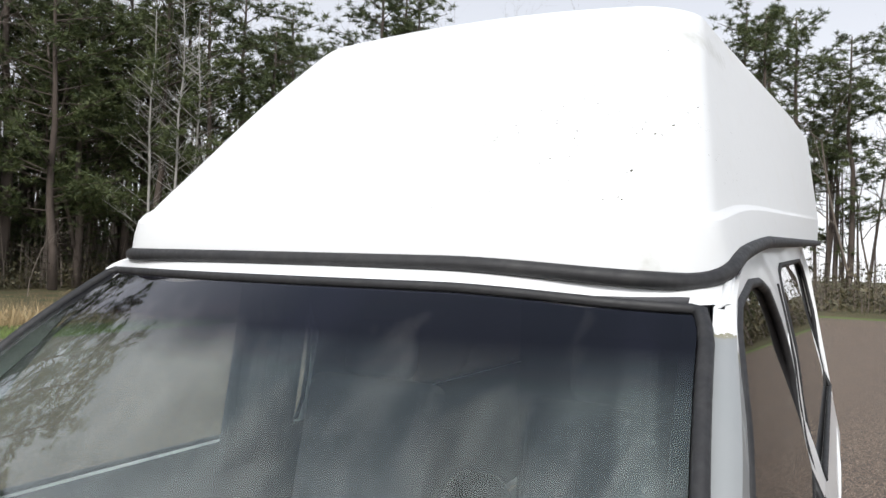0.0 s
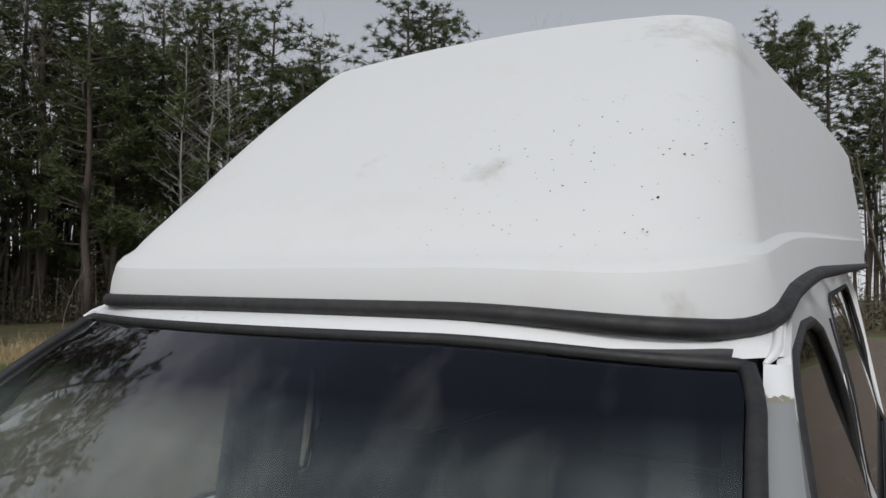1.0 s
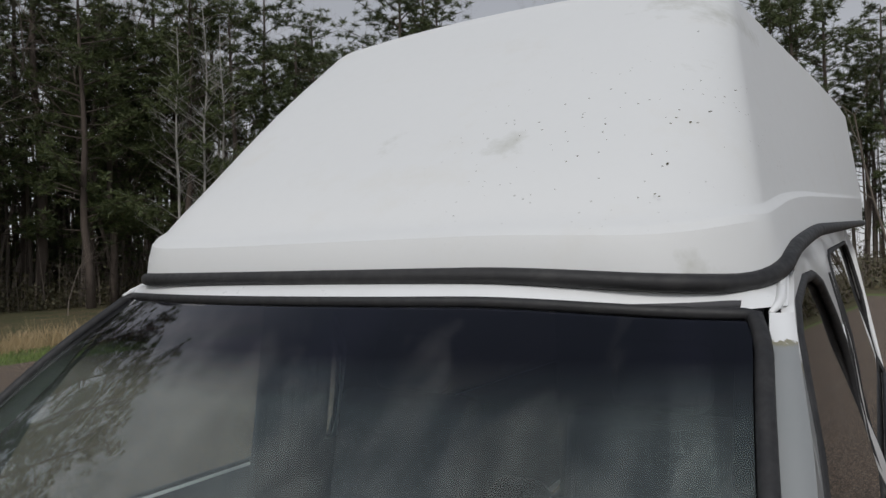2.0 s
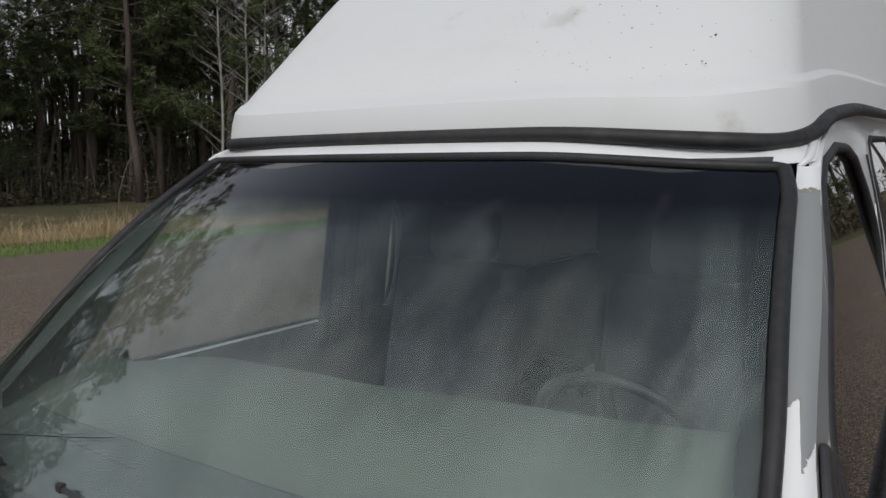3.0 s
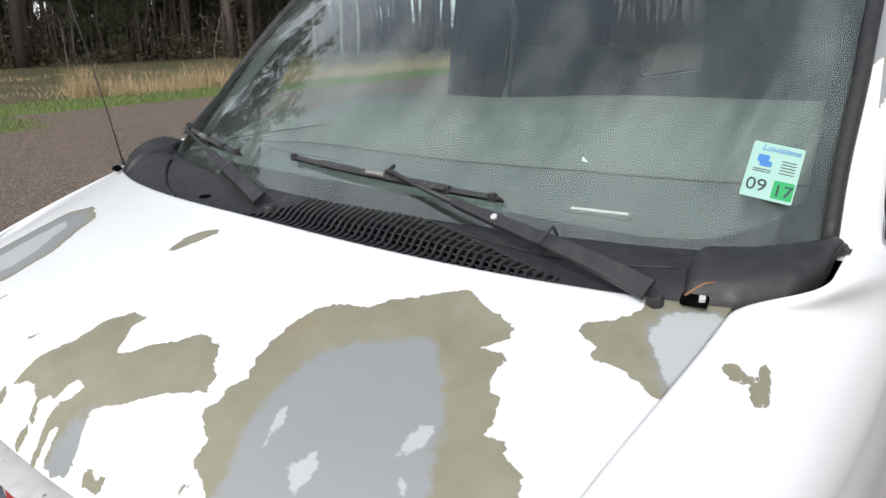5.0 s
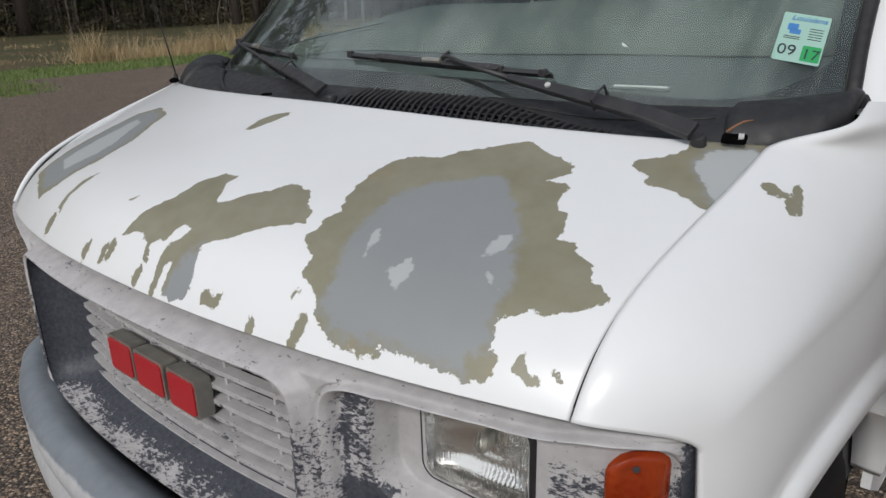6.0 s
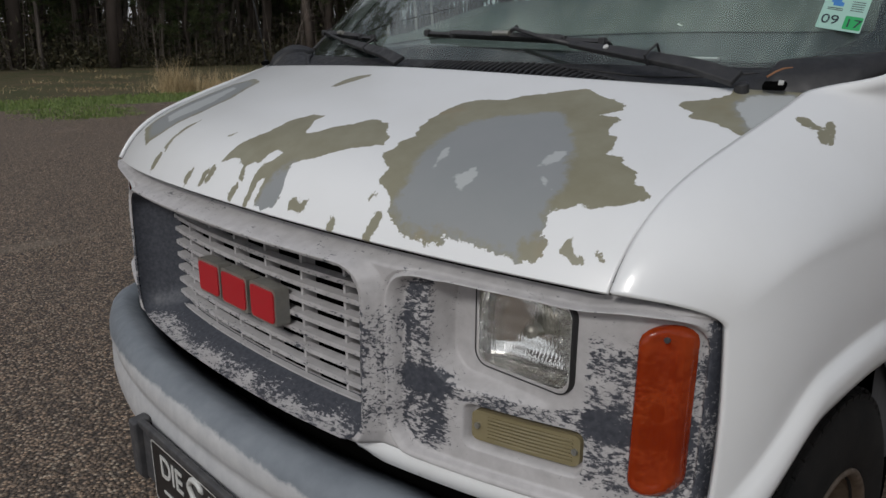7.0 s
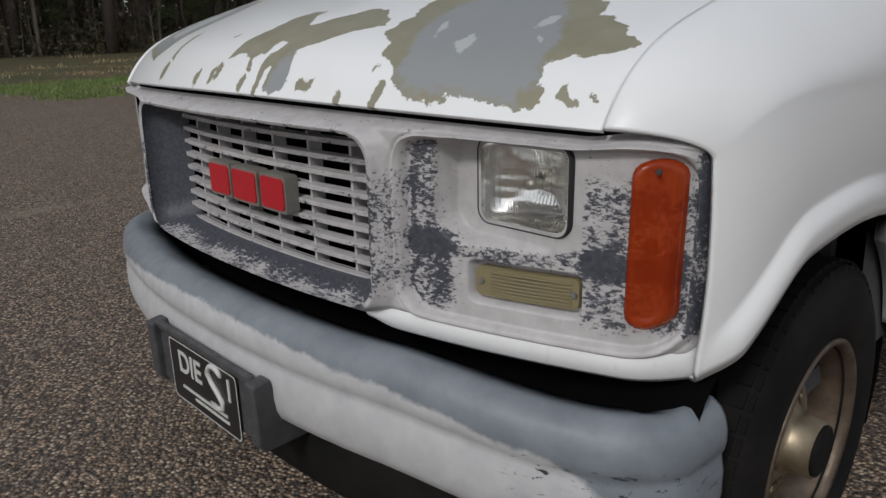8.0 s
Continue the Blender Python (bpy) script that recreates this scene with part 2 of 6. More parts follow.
def lens_glass():
    """Clear glass with upright flutes, broken into bands."""
    m = Mat("headlight_lens", (0.98, 0.98, 0.965), 0.02, Transmission_Weight=1.0, IOR=1.33)
    flute = node(m.nt, "ShaderNodeTexWave", {"Vector": m.pos, "Scale": 62.0, "Distortion": 0.4, "Detail": 1.0, "Detail Scale": 3.0}, bands="X")
    zone = m.remap(m.noise(22, 1, 0.4, (0.6, 1, 1.6)), 0.38, 0.5)
    m.bump(m.math("ADD", m.math("MULTIPLY", flute.outputs["Fac"], zone), m.math("MULTIPLY", m.noise(26, 2), 0.5)), 0.22, 0.003)
    return m.m


def amber():
    m = Mat("amber_lens", (0.62, 0.085, 0.008), 0.22, Transmission_Weight=0.45, IOR=1.3, Coat_Weight=0.2)
    v = node(m.nt, "ShaderNodeTexWave", {"Vector": m.pos, "Scale": 55.0}, bands="X")
    m.set("Base Color", m.mix(m.remap(m.noise(9, 4), 0.35, 0.7), (0.32, 0.024, 0.004), (0.45, 0.05, 0.006)))
    m.bump(v.outputs["Fac"], 0.12, 0.001)
    return m.m


def rubber():
    m = Mat("tyre_rubber", (0.014, 0.014, 0.015), 0.85, Specular_IOR_Level=0.2)
    m.set("Base Color", m.mix(m.remap(m.noise(7, 6), 0.4, 0.75), (0.005, 0.005, 0.005), (0.016, 0.014, 0.013)))
    m.bump(m.noise(90, 4), 0.3, 0.002)
    return m.m


def reflector():
    m = Mat("aluminised_reflector", (0.93, 0.93, 0.91), 0.13, 1.0)
    a = node(m.nt, "ShaderNodeTexWave", {"Vector": m.pos, "Scale": 60.0, "Distortion": 2.0, "Detail": 1.0, "Detail Scale": 4.0}, bands="X")
    b = node(m.nt, "ShaderNodeTexWave", {"Vector": m.pos, "Scale": 17.0, "Distortion": 1.0}, bands="Z")
    m.bump(m.math("ADD", a.outputs["Fac"], m.math("MULTIPLY", b.outputs["Fac"], 2.0)), 0.14, 0.004)
    return m.m


def steel(name, a, b, rough, metal=0.85):
    m = Mat(name, a, rough, metal)
    m.set("Base Color", m.mix(m.remap(m.noise(16, 6), 0.35, 0.7), a, b))
    m.set("Roughness", m.remap(m.noise(50, 4), 0.3, 0.7, rough - 0.1, rough + 0.15))
    return m.m


def cloth(name, a, b):
    m = Mat(name, a, 0.9)
    m.set("Base Color", m.mix(m.noise(40, 5), a, b))
    m.bump(m.noise(400, 2), 0.3, 0.001)
    return m.m


M = dict(
    white=paint_white(), peel=paint_peeling(), worn=plastic_weathered(), black=plastic_black("black_plastic"),
    seal=plastic_black("black_rubber_trim", 0.018, 0.6), cowl=plastic_black("faded_black_plastic", 0.02, 0.52),
    # dark: flat near-black, the shade of gaps and cavities put into the colour
    holder=plastic_black("dark_grey_plastic", 0.05, 0.55), dark=Mat("cavity_shade_black", (0.004, 0.004, 0.004), 1.0, Specular_IOR_Level=0.0).m,
    bumper=bumper_paint(), gel=fibreglass(), shield=windshield_glass(),
    tinted=glass("tinted_glass", (0.16, 0.15, 0.14)),
    clear=glass("side_glass", (0.94, 0.98, 0.96)), ground=asphalt_and_grass(), lens=lens_glass(), amber=amber(),
    rubber=rubber(), alloy=steel("brushed_alloy", (0.24, 0.185, 0.12), (0.38, 0.32, 0.23), 0.45),
    chrome=steel("chrome", (0.75, 0.75, 0.74), (0.6, 0.6, 0.58), 0.15, 1.0),
    barrel=steel("stained_rim", (0.11, 0.085, 0.065), (0.22, 0.17, 0.13), 0.45, 0.7),
    mirror=reflector(),
    dull=steel("dull_steel", (0.3, 0.3, 0.28), (0.4, 0.38, 0.33), 0.45, 0.7),
    slat=plastic_weathered(), dash=cloth("grey_dashboard", (0.035, 0.043, 0.044), (0.048, 0.056, 0.056)),
    seat=cloth("grey_upholstery", (0.035, 0.036, 0.042), (0.06, 0.06, 0.068)), mat=cloth("pale_dash_mat", (0.05, 0.058, 0.052), (0.068, 0.078, 0.069)),
    lining=cloth("grey_lining", (0.05, 0.05, 0.055), (0.09, 0.09, 0.095)),
    frit=Mat("black_ceramic", (0.006, 0.006, 0.007), 0.9, Specular_IOR_Level=0.05).m,
    red=Mat("red_enamel", (0.46, 0.010, 0.02), 0.3, Coat_Weight=0.4).m,
    clearlamp=Mat("yellowed_lens", (0.33, 0.28, 0.16), 0.25, Transmission_Weight=0.3).m,
    sticker=Mat("sticker_film", (0.33, 0.53, 0.46), 0.4).m, ink=Mat("dark_ink", (0.02, 0.03, 0.04), 0.5).m,
    blue=Mat("blue_ink", (0.05, 0.2, 0.5), 0.5).m, green=Mat("green_film", (0.02, 0.33, 0.1), 0.5).m,
    plate=Mat("black_plate", (0.012, 0.012, 0.013), 0.35).m, silver=Mat("silver_print", (0.55, 0.55, 0.53), 0.4).m,
    pine=foliage("pine_needles", (0.036, 0.058, 0.02), (0.125, 0.145, 0.05)),
    bush=foliage("bush_leaves", (0.045, 0.048, 0.022), (0.16, 0.13, 0.07)),
    dry=foliage("dry_grass", (0.36, 0.26, 0.13), (0.55, 0.43, 0.25), 0.8),
    lush=foliage("green_grass", (0.09, 0.15, 0.03), (0.22, 0.28, 0.08)),
    lichen=foliage("lichen", (0.07, 0.068, 0.04), (0.16, 0.15, 0.09), 0.9),
    stone=foliage("loose_stone", (0.07, 0.05, 0.036), (0.44, 0.31, 0.21), 0.9),
    twig=bark("grey_twigs", (0.10, 0.080, 0.066), (0.22, 0.185, 0.155)),
    pinebark=bark("pine_bark", (0.05, 0.038, 0.031), (0.115, 0.09, 0.075)),
    birch=bark("pale_bark", (0.24, 0.23, 0.21), (0.4, 0.385, 0.36)),
)


# ---- mesh helpers ----
def mesh_part(name, verts, faces, material, parent=None, label="", smooth=True, attrs=None):
    me = bpy.data.meshes.new(name)
    me.from_pydata([tuple(v) for v in verts], [], faces)
    me.update()
    me.materials.append(material)
    if smooth:
        me.shade_smooth()
    for k, vals in (attrs or {}).items():
        a = me.attributes.new(k, "FLOAT", "POINT")
        a.data.foreach_set("value", np.asarray(vals, dtype=np.float32))
    ob = new(name, me)
    if parent:
        ob.parent = parent
    return tagged(ob, label)


def part(name, bm, material, parent=None, label="", smooth=False):
    me = bpy.data.meshes.new(name)
    bmesh.ops.recalc_face_normals(bm, faces=bm.faces)
    bm.to_mesh(me)
    bm.free()
    me.materials.append(material)
    if smooth:
        me.shade_smooth()
    ob = new(name, me)
    if parent:
        ob.parent = parent
    return tagged(ob, label)


def grid_faces(nu, nv, wrap=False):
    f = []
    for i in range(nu if wrap else nu - 1):
        j = (i + 1) % nu
        for k in range(nv - 1):
            f.append((i * nv + k, j * nv + k, j * nv + k + 1, i * nv + k + 1))
    return f


def thick(ob, t, offset=-1.0):
    md = ob.modifiers.new("thickness", "SOLIDIFY")
    md.thickness, md.offset = t, offset
    return ob


def soften(ob, w=0.004, seg=2):
    md = ob.modifiers.new("edges", "BEVEL")
    md.width, md.segments, md.limit_method = w, seg, "ANGLE"
    return ob


def box(bm, c, s, m=None):
    r = bmesh.ops.create_cube(bm, size=1.0, matrix=Matrix.Translation(c) @ (m or Matrix()) @ Matrix.Diagonal((*s, 1)))
    return r["verts"]


def tube(bm, pts, radii, n=8, cap=True):
    """A tube along a line of points; radii one number or one for each point."""
    pts = [Vector(p) for p in pts]
    if not isinstance(radii, (list, tuple)):
        radii = [radii] * len(pts)
    rings, side = [], None
    for i, p in enumerate(pts):
        d = (pts[min(i + 1, len(pts) - 1)] - pts[max(i - 1, 0)]).normalized()
        if side is None:
            side = d.orthogonal().normalized()
        side = (side - d * side.dot(d)).normalized()
        up = d.cross(side)
        rings.append([bm.verts.new(p + radii[i] * (side * math.cos(a) + up * math.sin(a))) for a in (2 * math.pi * k / n for k in range(n))])
    for a, b in zip(rings, rings[1:]):
        for k in range(n):
            bm.faces.new((a[k], a[(k + 1) % n], b[(k + 1) % n], b[k]))
    if cap:
        bm.faces.new(rings[0][::-1])
        bm.faces.new(rings[-1])


def prism(bm, outline, place, depth):
    """An outline of (u, v) swept over depth; place(u, v, w) gives the point in space."""
    a = [bm.verts.new(place(u, v, 0.0)) for u, v in outline]
    b = [bm.verts.new(place(u, v, depth)) for u, v in outline]
    n = len(outline)
    for i in range(n):
        bm.faces.new((a[i], a[(i + 1) % n], b[(i + 1) % n], b[i]))
    bm.faces.new(a[::-1])
    bm.faces.new(b)


def rounded(w, h, r, n=5, cx=0.0, cy=0.0):
    """A rounded rectangle's outline."""
    pts = []
    for sx, sy, a0 in ((1, 1, 0), (-1, 1, 90), (-1, -1, 180), (1, -1, 270)):
        for k in range(n + 1):
            a = radians(a0 + 90 * k / n)
            pts.append((cx + sx * (w / 2 - r) + r * math.cos(a), cy + sy * (h / 2 - r) + r * math.sin(a)))
    return pts


def holed(bm, outer, holes, place):
    """A flat sheet with holes, filled with triangles, then laid into space by place(u, v)."""
    edges = []
    for loop in [outer, *holes]:
        vs = [bm.verts.new((u, v, 0)) for u, v in loop]
        edges += [bm.edges.new((vs[i], vs[(i + 1) % len(vs)])) for i in range(len(vs))]
    bmesh.ops.triangle_fill(bm, use_beauty=True, use_dissolve=False, edges=edges)
    for v in bm.verts:
        v.co = place(v.co.x, v.co.y)


def signed(points, poly):
    """The distance of 2D points to a polygon's edge, positive inside."""
    p = np.asarray(points, float)
    q = np.asarray(poly, float)
    best = np.full(len(p), 9.0)
    inside = np.zeros(len(p), bool)
    for a, b in zip(q, np.roll(q, -1, axis=0)):
        d = b - a
        t = np.clip(((p - a) @ d) / max(d @ d, 1e-12), 0, 1)
        best = np.minimum(best, np.hypot(*(p - a - t[:, None] * d).T))
        cross = ((a[1] > p[:, 1]) != (b[1] > p[:, 1]))
        xs = (b[0] - a[0]) * (p[:, 1] - a[1]) / (b[1] - a[1] if abs(b[1] - a[1]) > 1e-12 else 1e-12) + a[0]
        inside ^= cross & (p[:, 0] < xs)
    return np.where(inside, best, -best)


def smooth(a, b, v):
    t = np.clip((v - a) / (b - a), 0, 1)
    return t * t * (3 - 2 * t)


# ---- ground ----
def build_ground():
    n = 60
    ax = [math.copysign(abs(t) ** 2.2, t) * 400 for t in np.linspace(-1, 1, n)]
    verts = [(x, y, 0.0) for x in ax for y in ax]
    tagged(mesh_part("ground", verts, grid_faces(n, n), M["ground"], smooth=False),
           "worn exposed-aggregate asphalt lot edged with rough grass", "ground", kind="structure")


build_ground()

# ---- the van ----
van = tagged(new("van"), "white high-top camper van with peeling paint parked on asphalt", "van")


def front_y(x):
    return 0.08 + 0.17 * (np.abs(x) / 0.9) ** 2.2


def hood_z(x, y):
    a = np.abs(x)
    s = y - front_y(x)
    return 1.107 - 0.022 * (a / 0.8) ** 2 + 0.09 * (1 - np.exp(-np.maximum(s, 0) / 0.06)) + 0.29 * s


def rear_y(x):
    return 0.572 + 0.150 * (np.abs(x) / 0.835) ** 2.5


def seam_x(y):
    return 0.808 + 0.027 * smooth(0.2, 0.72, y)


def glass_half(z):
    return 0.878 - 0.172 * (z - 1.39)


def glass_y(x, z):
    d = z - 1.4
    wrap = 0.083 * smooth(1.87, 1.36, z) * np.minimum(1.0, np.abs(x) / glass_half(z)) ** 16
    return 0.76 + 1.0 * d + 0.66 * d * d + 0.22 * x * x - 0.07 * np.maximum(d, 0) * (1 - (x / 0.79) ** 2) + wrap


def lean(x, y=1.6):
    """How much the roof's edge sags towards the driver's front corner."""
    return 0.022 * smooth(0.3, 0.80, x) * smooth(2.1, 1.65, y)


def side_x(y, z):
    return 1.0 - np.maximum(0, z - 1.25) * 0.24 - 0.025 * smooth(1.30, 1.40, z) * smooth(1.80, 1.50, z) + 0.03 * smooth(1.25, 1.02, z) * smooth(1.2, 2.2, y)


PEEL = {
    "left_band": [(-0.63, 0.225), (-0.618, 0.275), (-0.613, 0.363), (-0.614, 0.476), (-0.555, 0.51), (-0.456, 0.469), (-0.428, 0.415), (-0.381, 0.343), (-0.378, 0.263), (-0.409, 0.217), (-0.442, 0.177), (-0.473, 0.165), (-0.476, 0.157), (-0.54, 0.182)],
    "strip": [(-0.305, 0.224), (-0.313, 0.195), (-0.326, 0.161), (-0.31, 0.135), (-0.313, 0.131), (-0.336, 0.142), (-0.34, 0.161), (-0.333, 0.199), (-0.316, 0.216)],
    "slash": [(-0.081, 0.429), (-0.092, 0.472), (-0.073, 0.503), (-0.045, 0.519), (-0.035, 0.503), (-0.044, 0.479), (-0.055, 0.458), (-0.068, 0.431)],
    "tick": [(-0.1, 0.179), (-0.086, 0.194), (-0.08, 0.19), (-0.092, 0.178)],
    "arm": [(-0.034, 0.125), (-0.028, 0.15), (-0.024, 0.167), (0.013, 0.21), (0.022, 0.254), (0.054, 0.289), (0.075, 0.286), (0.091, 0.292), (0.085, 0.265), (0.102, 0.243), (0.122, 0.223), (0.144, 0.233), (0.163, 0.255), (0.197, 0.278), (0.216, 0.306), (0.241, 0.306), (0.271, 0.302), (0.296, 0.276), (0.319, 0.26), (0.327, 0.24), (0.307, 0.231), (0.273, 0.213), (0.243, 0.19), (0.211, 0.169), (0.177, 0.153), (0.187, 0.136), (0.193, 0.122), (0.206, 0.106), (0.205, 0.093), (0.171, 0.088), (0.142, 0.089), (0.14, 0.103), (0.136, 0.119), (0.122, 0.114), (0.127, 0.098), (0.128, 0.09), (0.113, 0.091), (0.104, 0.109), (0.1, 0.131), (0.121, 0.146), (0.129, 0.165), (0.104, 0.171), (0.097, 0.158), (0.091, 0.14), (0.067, 0.136), (0.058, 0.124), (0.076, 0.108), (0.063, 0.103), (0.048, 0.125), (0.02, 0.135), (-0.009, 0.132)],
    "low_a": [(0.229, 0.108), (0.248, 0.113), (0.264, 0.11), (0.276, 0.114), (0.281, 0.105), (0.27, 0.1), (0.241, 0.1)],
    "low_b": [(0.402, 0.142), (0.397, 0.154), (0.405, 0.163), (0.409, 0.157), (0.408, 0.146)],
    "main": [(0.348, 0.224), (0.36, 0.245), (0.349, 0.256), (0.363, 0.281), (0.339, 0.317), (0.335, 0.358), (0.33, 0.391), (0.338, 0.425), (0.357, 0.448), (0.406, 0.465), (0.429, 0.497), (0.452, 0.515), (0.511, 0.57), (0.553, 0.549), (0.587, 0.544), (0.614, 0.535), (0.622, 0.512), (0.599, 0.48), (0.628, 0.486), (0.639, 0.481), (0.643, 0.444), (0.656, 0.426), (0.669, 0.428), (0.678, 0.411), (0.688, 0.375), (0.71, 0.379), (0.721, 0.365), (0.751, 0.357), (0.765, 0.333), (0.777, 0.336), (0.795, 0.323), (0.794, 0.313), (0.762, 0.285), (0.738, 0.27), (0.72, 0.266), (0.689, 0.24), (0.696, 0.212), (0.709, 0.21), (0.712, 0.198), (0.703, 0.19), (0.672, 0.179), (0.612, 0.166), (0.613, 0.17), (0.558, 0.156), (0.566, 0.153), (0.554, 0.146), (0.497, 0.138), (0.47, 0.138), (0.456, 0.142), (0.435, 0.163), (0.394, 0.174), (0.393, 0.195)],
    "primer": [(0.44, 0.2), (0.426, 0.226), (0.417, 0.26), (0.412, 0.303), (0.413, 0.355), (0.445, 0.402), (0.489, 0.434), (0.533, 0.464), (0.57, 0.434), (0.608, 0.393), (0.638, 0.362), (0.66, 0.32), (0.68, 0.286), (0.681, 0.259), (0.686, 0.238), (0.696, 0.212), (0.675, 0.198), (0.677, 0.183), (0.647, 0.175), (0.606, 0.168), (0.546, 0.155), (0.512, 0.146), (0.476, 0.143), (0.451, 0.152), (0.446, 0.17)],
    "s1": [(0.469, 0.223), (0.452, 0.248), (0.446, 0.272), (0.451, 0.284), (0.464, 0.259), (0.468, 0.237)],
    "s2": [(0.514, 0.224), (0.524, 0.242), (0.531, 0.256), (0.545, 0.247), (0.55, 0.23), (0.544, 0.212), (0.537, 0.211)],
    "s3": [(0.618, 0.299), (0.613, 0.322), (0.617, 0.344), (0.631, 0.351), (0.64, 0.335), (0.635, 0.317)],
    "s4": [(0.638, 0.28), (0.643, 0.286), (0.656, 0.274), (0.667, 0.269), (0.655, 0.269)],
    "low_c": [(0.732, 0.213), (0.731, 0.223), (0.739, 0.231), (0.742, 0.223), (0.75, 0.219), (0.76, 0.218), (0.774, 0.219), (0.756, 0.211), (0.744, 0.21)],
    "low_d": [(0.773, 0.235), (0.781, 0.234), (0.786, 0.231), (0.775, 0.229)],
    "corner": [(0.688, 0.574), (0.693, 0.597), (0.714, 0.612), (0.732, 0.635), (0.737, 0.665), (0.732, 0.688), (0.777, 0.712), (0.819, 0.732), (0.847, 0.727), (0.839, 0.556), (0.823, 0.522), (0.8, 0.532), (0.774, 0.543), (0.744, 0.54), (0.732, 0.537), (0.722, 0.544), (0.723, 0.559), (0.703, 0.567)],
    "corner_grey": [(0.761, 0.622), (0.764, 0.659), (0.787, 0.687), (0.82, 0.700), (0.87, 0.705), (0.87, 0.52), (0.83, 0.535), (0.802, 0.570), (0.775, 0.598)],
    "fender": [(0.859, 0.605), (0.868, 0.62), (0.876, 0.627), (0.886, 0.624), (0.894, 0.616), (0.896, 0.646), (0.899, 0.659), (0.909, 0.643), (0.915, 0.618), (0.914, 0.604), (0.907, 0.592), (0.898, 0.606), (0.887, 0.608), (0.876, 0.598)],
}


def build_hood():
    nu, nv = 400, 150
    u = np.linspace(-1, 1, nu)[:, None]
    v = (np.linspace(0, 1, nv) ** 1.35)[None, :]
    x = u * (seam_x(0.222 + v * 0.488) - 0.0005)
    x = np.where(x < 0, x * (1 - 0.028 * smooth(0.6, 0.2, v)), x)
    yf, yr = front_y(x), rear_y(x)
    y = yf + v * (yr - yf)
    z = hood_z(x, y)
    y = y + 0.04 * smooth(-0.66, -0.79, x) * (1 - v)
    pts = np.stack([x + 0 * v, y, z], -1).reshape(-1, 3)
    xy = pts[:, :2]
    peel = np.full(len(xy), -9.0)
    for k in ("left_band", "strip", "slash", "tick", "arm", "low_a", "low_b", "main", "low_c", "low_d", "corner"):
        peel = np.maximum(peel, signed(xy, PEEL[k]))
    for cx, cy, r in ((-0.063, 0.1, 0.009), (-0.044, 0.105, 0.011), (-0.127, 0.095, 0.01), (-0.33, 0.12, 0.013), (0.119, 0.09, 0.007),
                      (0.064, 0.092, 0.01), (0.352, 0.105, 0.008), (0.435, 0.13, 0.009), (0.433, 0.117, 0.008)):
        peel = np.maximum(peel, r - np.hypot(xy[:, 0] - cx, (xy[:, 1] - cy) * 0.8))
    prim = np.maximum(signed(xy, PEEL["primer"]), signed(xy, PEEL["corner_grey"]))
    prim = np.maximum(prim, signed(xy, PEEL["left_band"]) - 0.012)
    prim = np.maximum(prim, 0.03 - np.hypot(xy[:, 0] - 0.18, (xy[:, 1] - 0.10) * 0.6))
    pale = np.full(len(xy), -9.0)
    for k, d in (("s1", 0.0), ("s2", 0.0), ("s3", 0.0), ("s4", 0.0), ("corner_grey", 0.004), ("left_band", 0.06)):
        pale = np.maximum(pale, signed(xy, PEEL[k]) - d)
    ob = mesh_part("hood", pts, grid_faces(nu, nv), M["peel"], van, "white hood with paint peeled to olive and grey primer",
                   attrs=dict(peel=peel, primer=prim, pale=pale))
    ob.data.flip_normals() if ob.data.polygons[0].normal.z < 0 else None
    thick(ob, 0.012)


build_hood()


def fender_column(u):
    """Seam point, shoulder point and lower end of the fender at u from its front corner to the door."""
    ys = 0.215 + u * 0.66
    xs = seam_x(ys) + 0.0045 + 0.088 * smooth(0.69, 0.82, ys)
    yq = 0.308 + 0.862 * u
    xq = 0.921 + 0.054 * (1 - math.exp(-(yq - 0.308) / 0.075)) + 0.016 * smooth(0.35, 0.8, yq)
    zs = hood_z(min(xs, 0.835), ys)
    drop = 0.034 + 0.106 * smooth(-0.1, 0.55, u) - 0.08 * smooth(0.55, 1.0, u)
    low = 0.905 - 0.61 * (yq - 0.68) ** 2 - 0.105 * smooth(0.50, 0.29, yq)
    if yq > 1.0:
        low = min(low, 0.385 + math.sqrt(max(0.0, 0.46 ** 2 - (yq - 0.73) ** 2)) + 0.03)
    return xs, ys, zs, xq, yq, drop, low


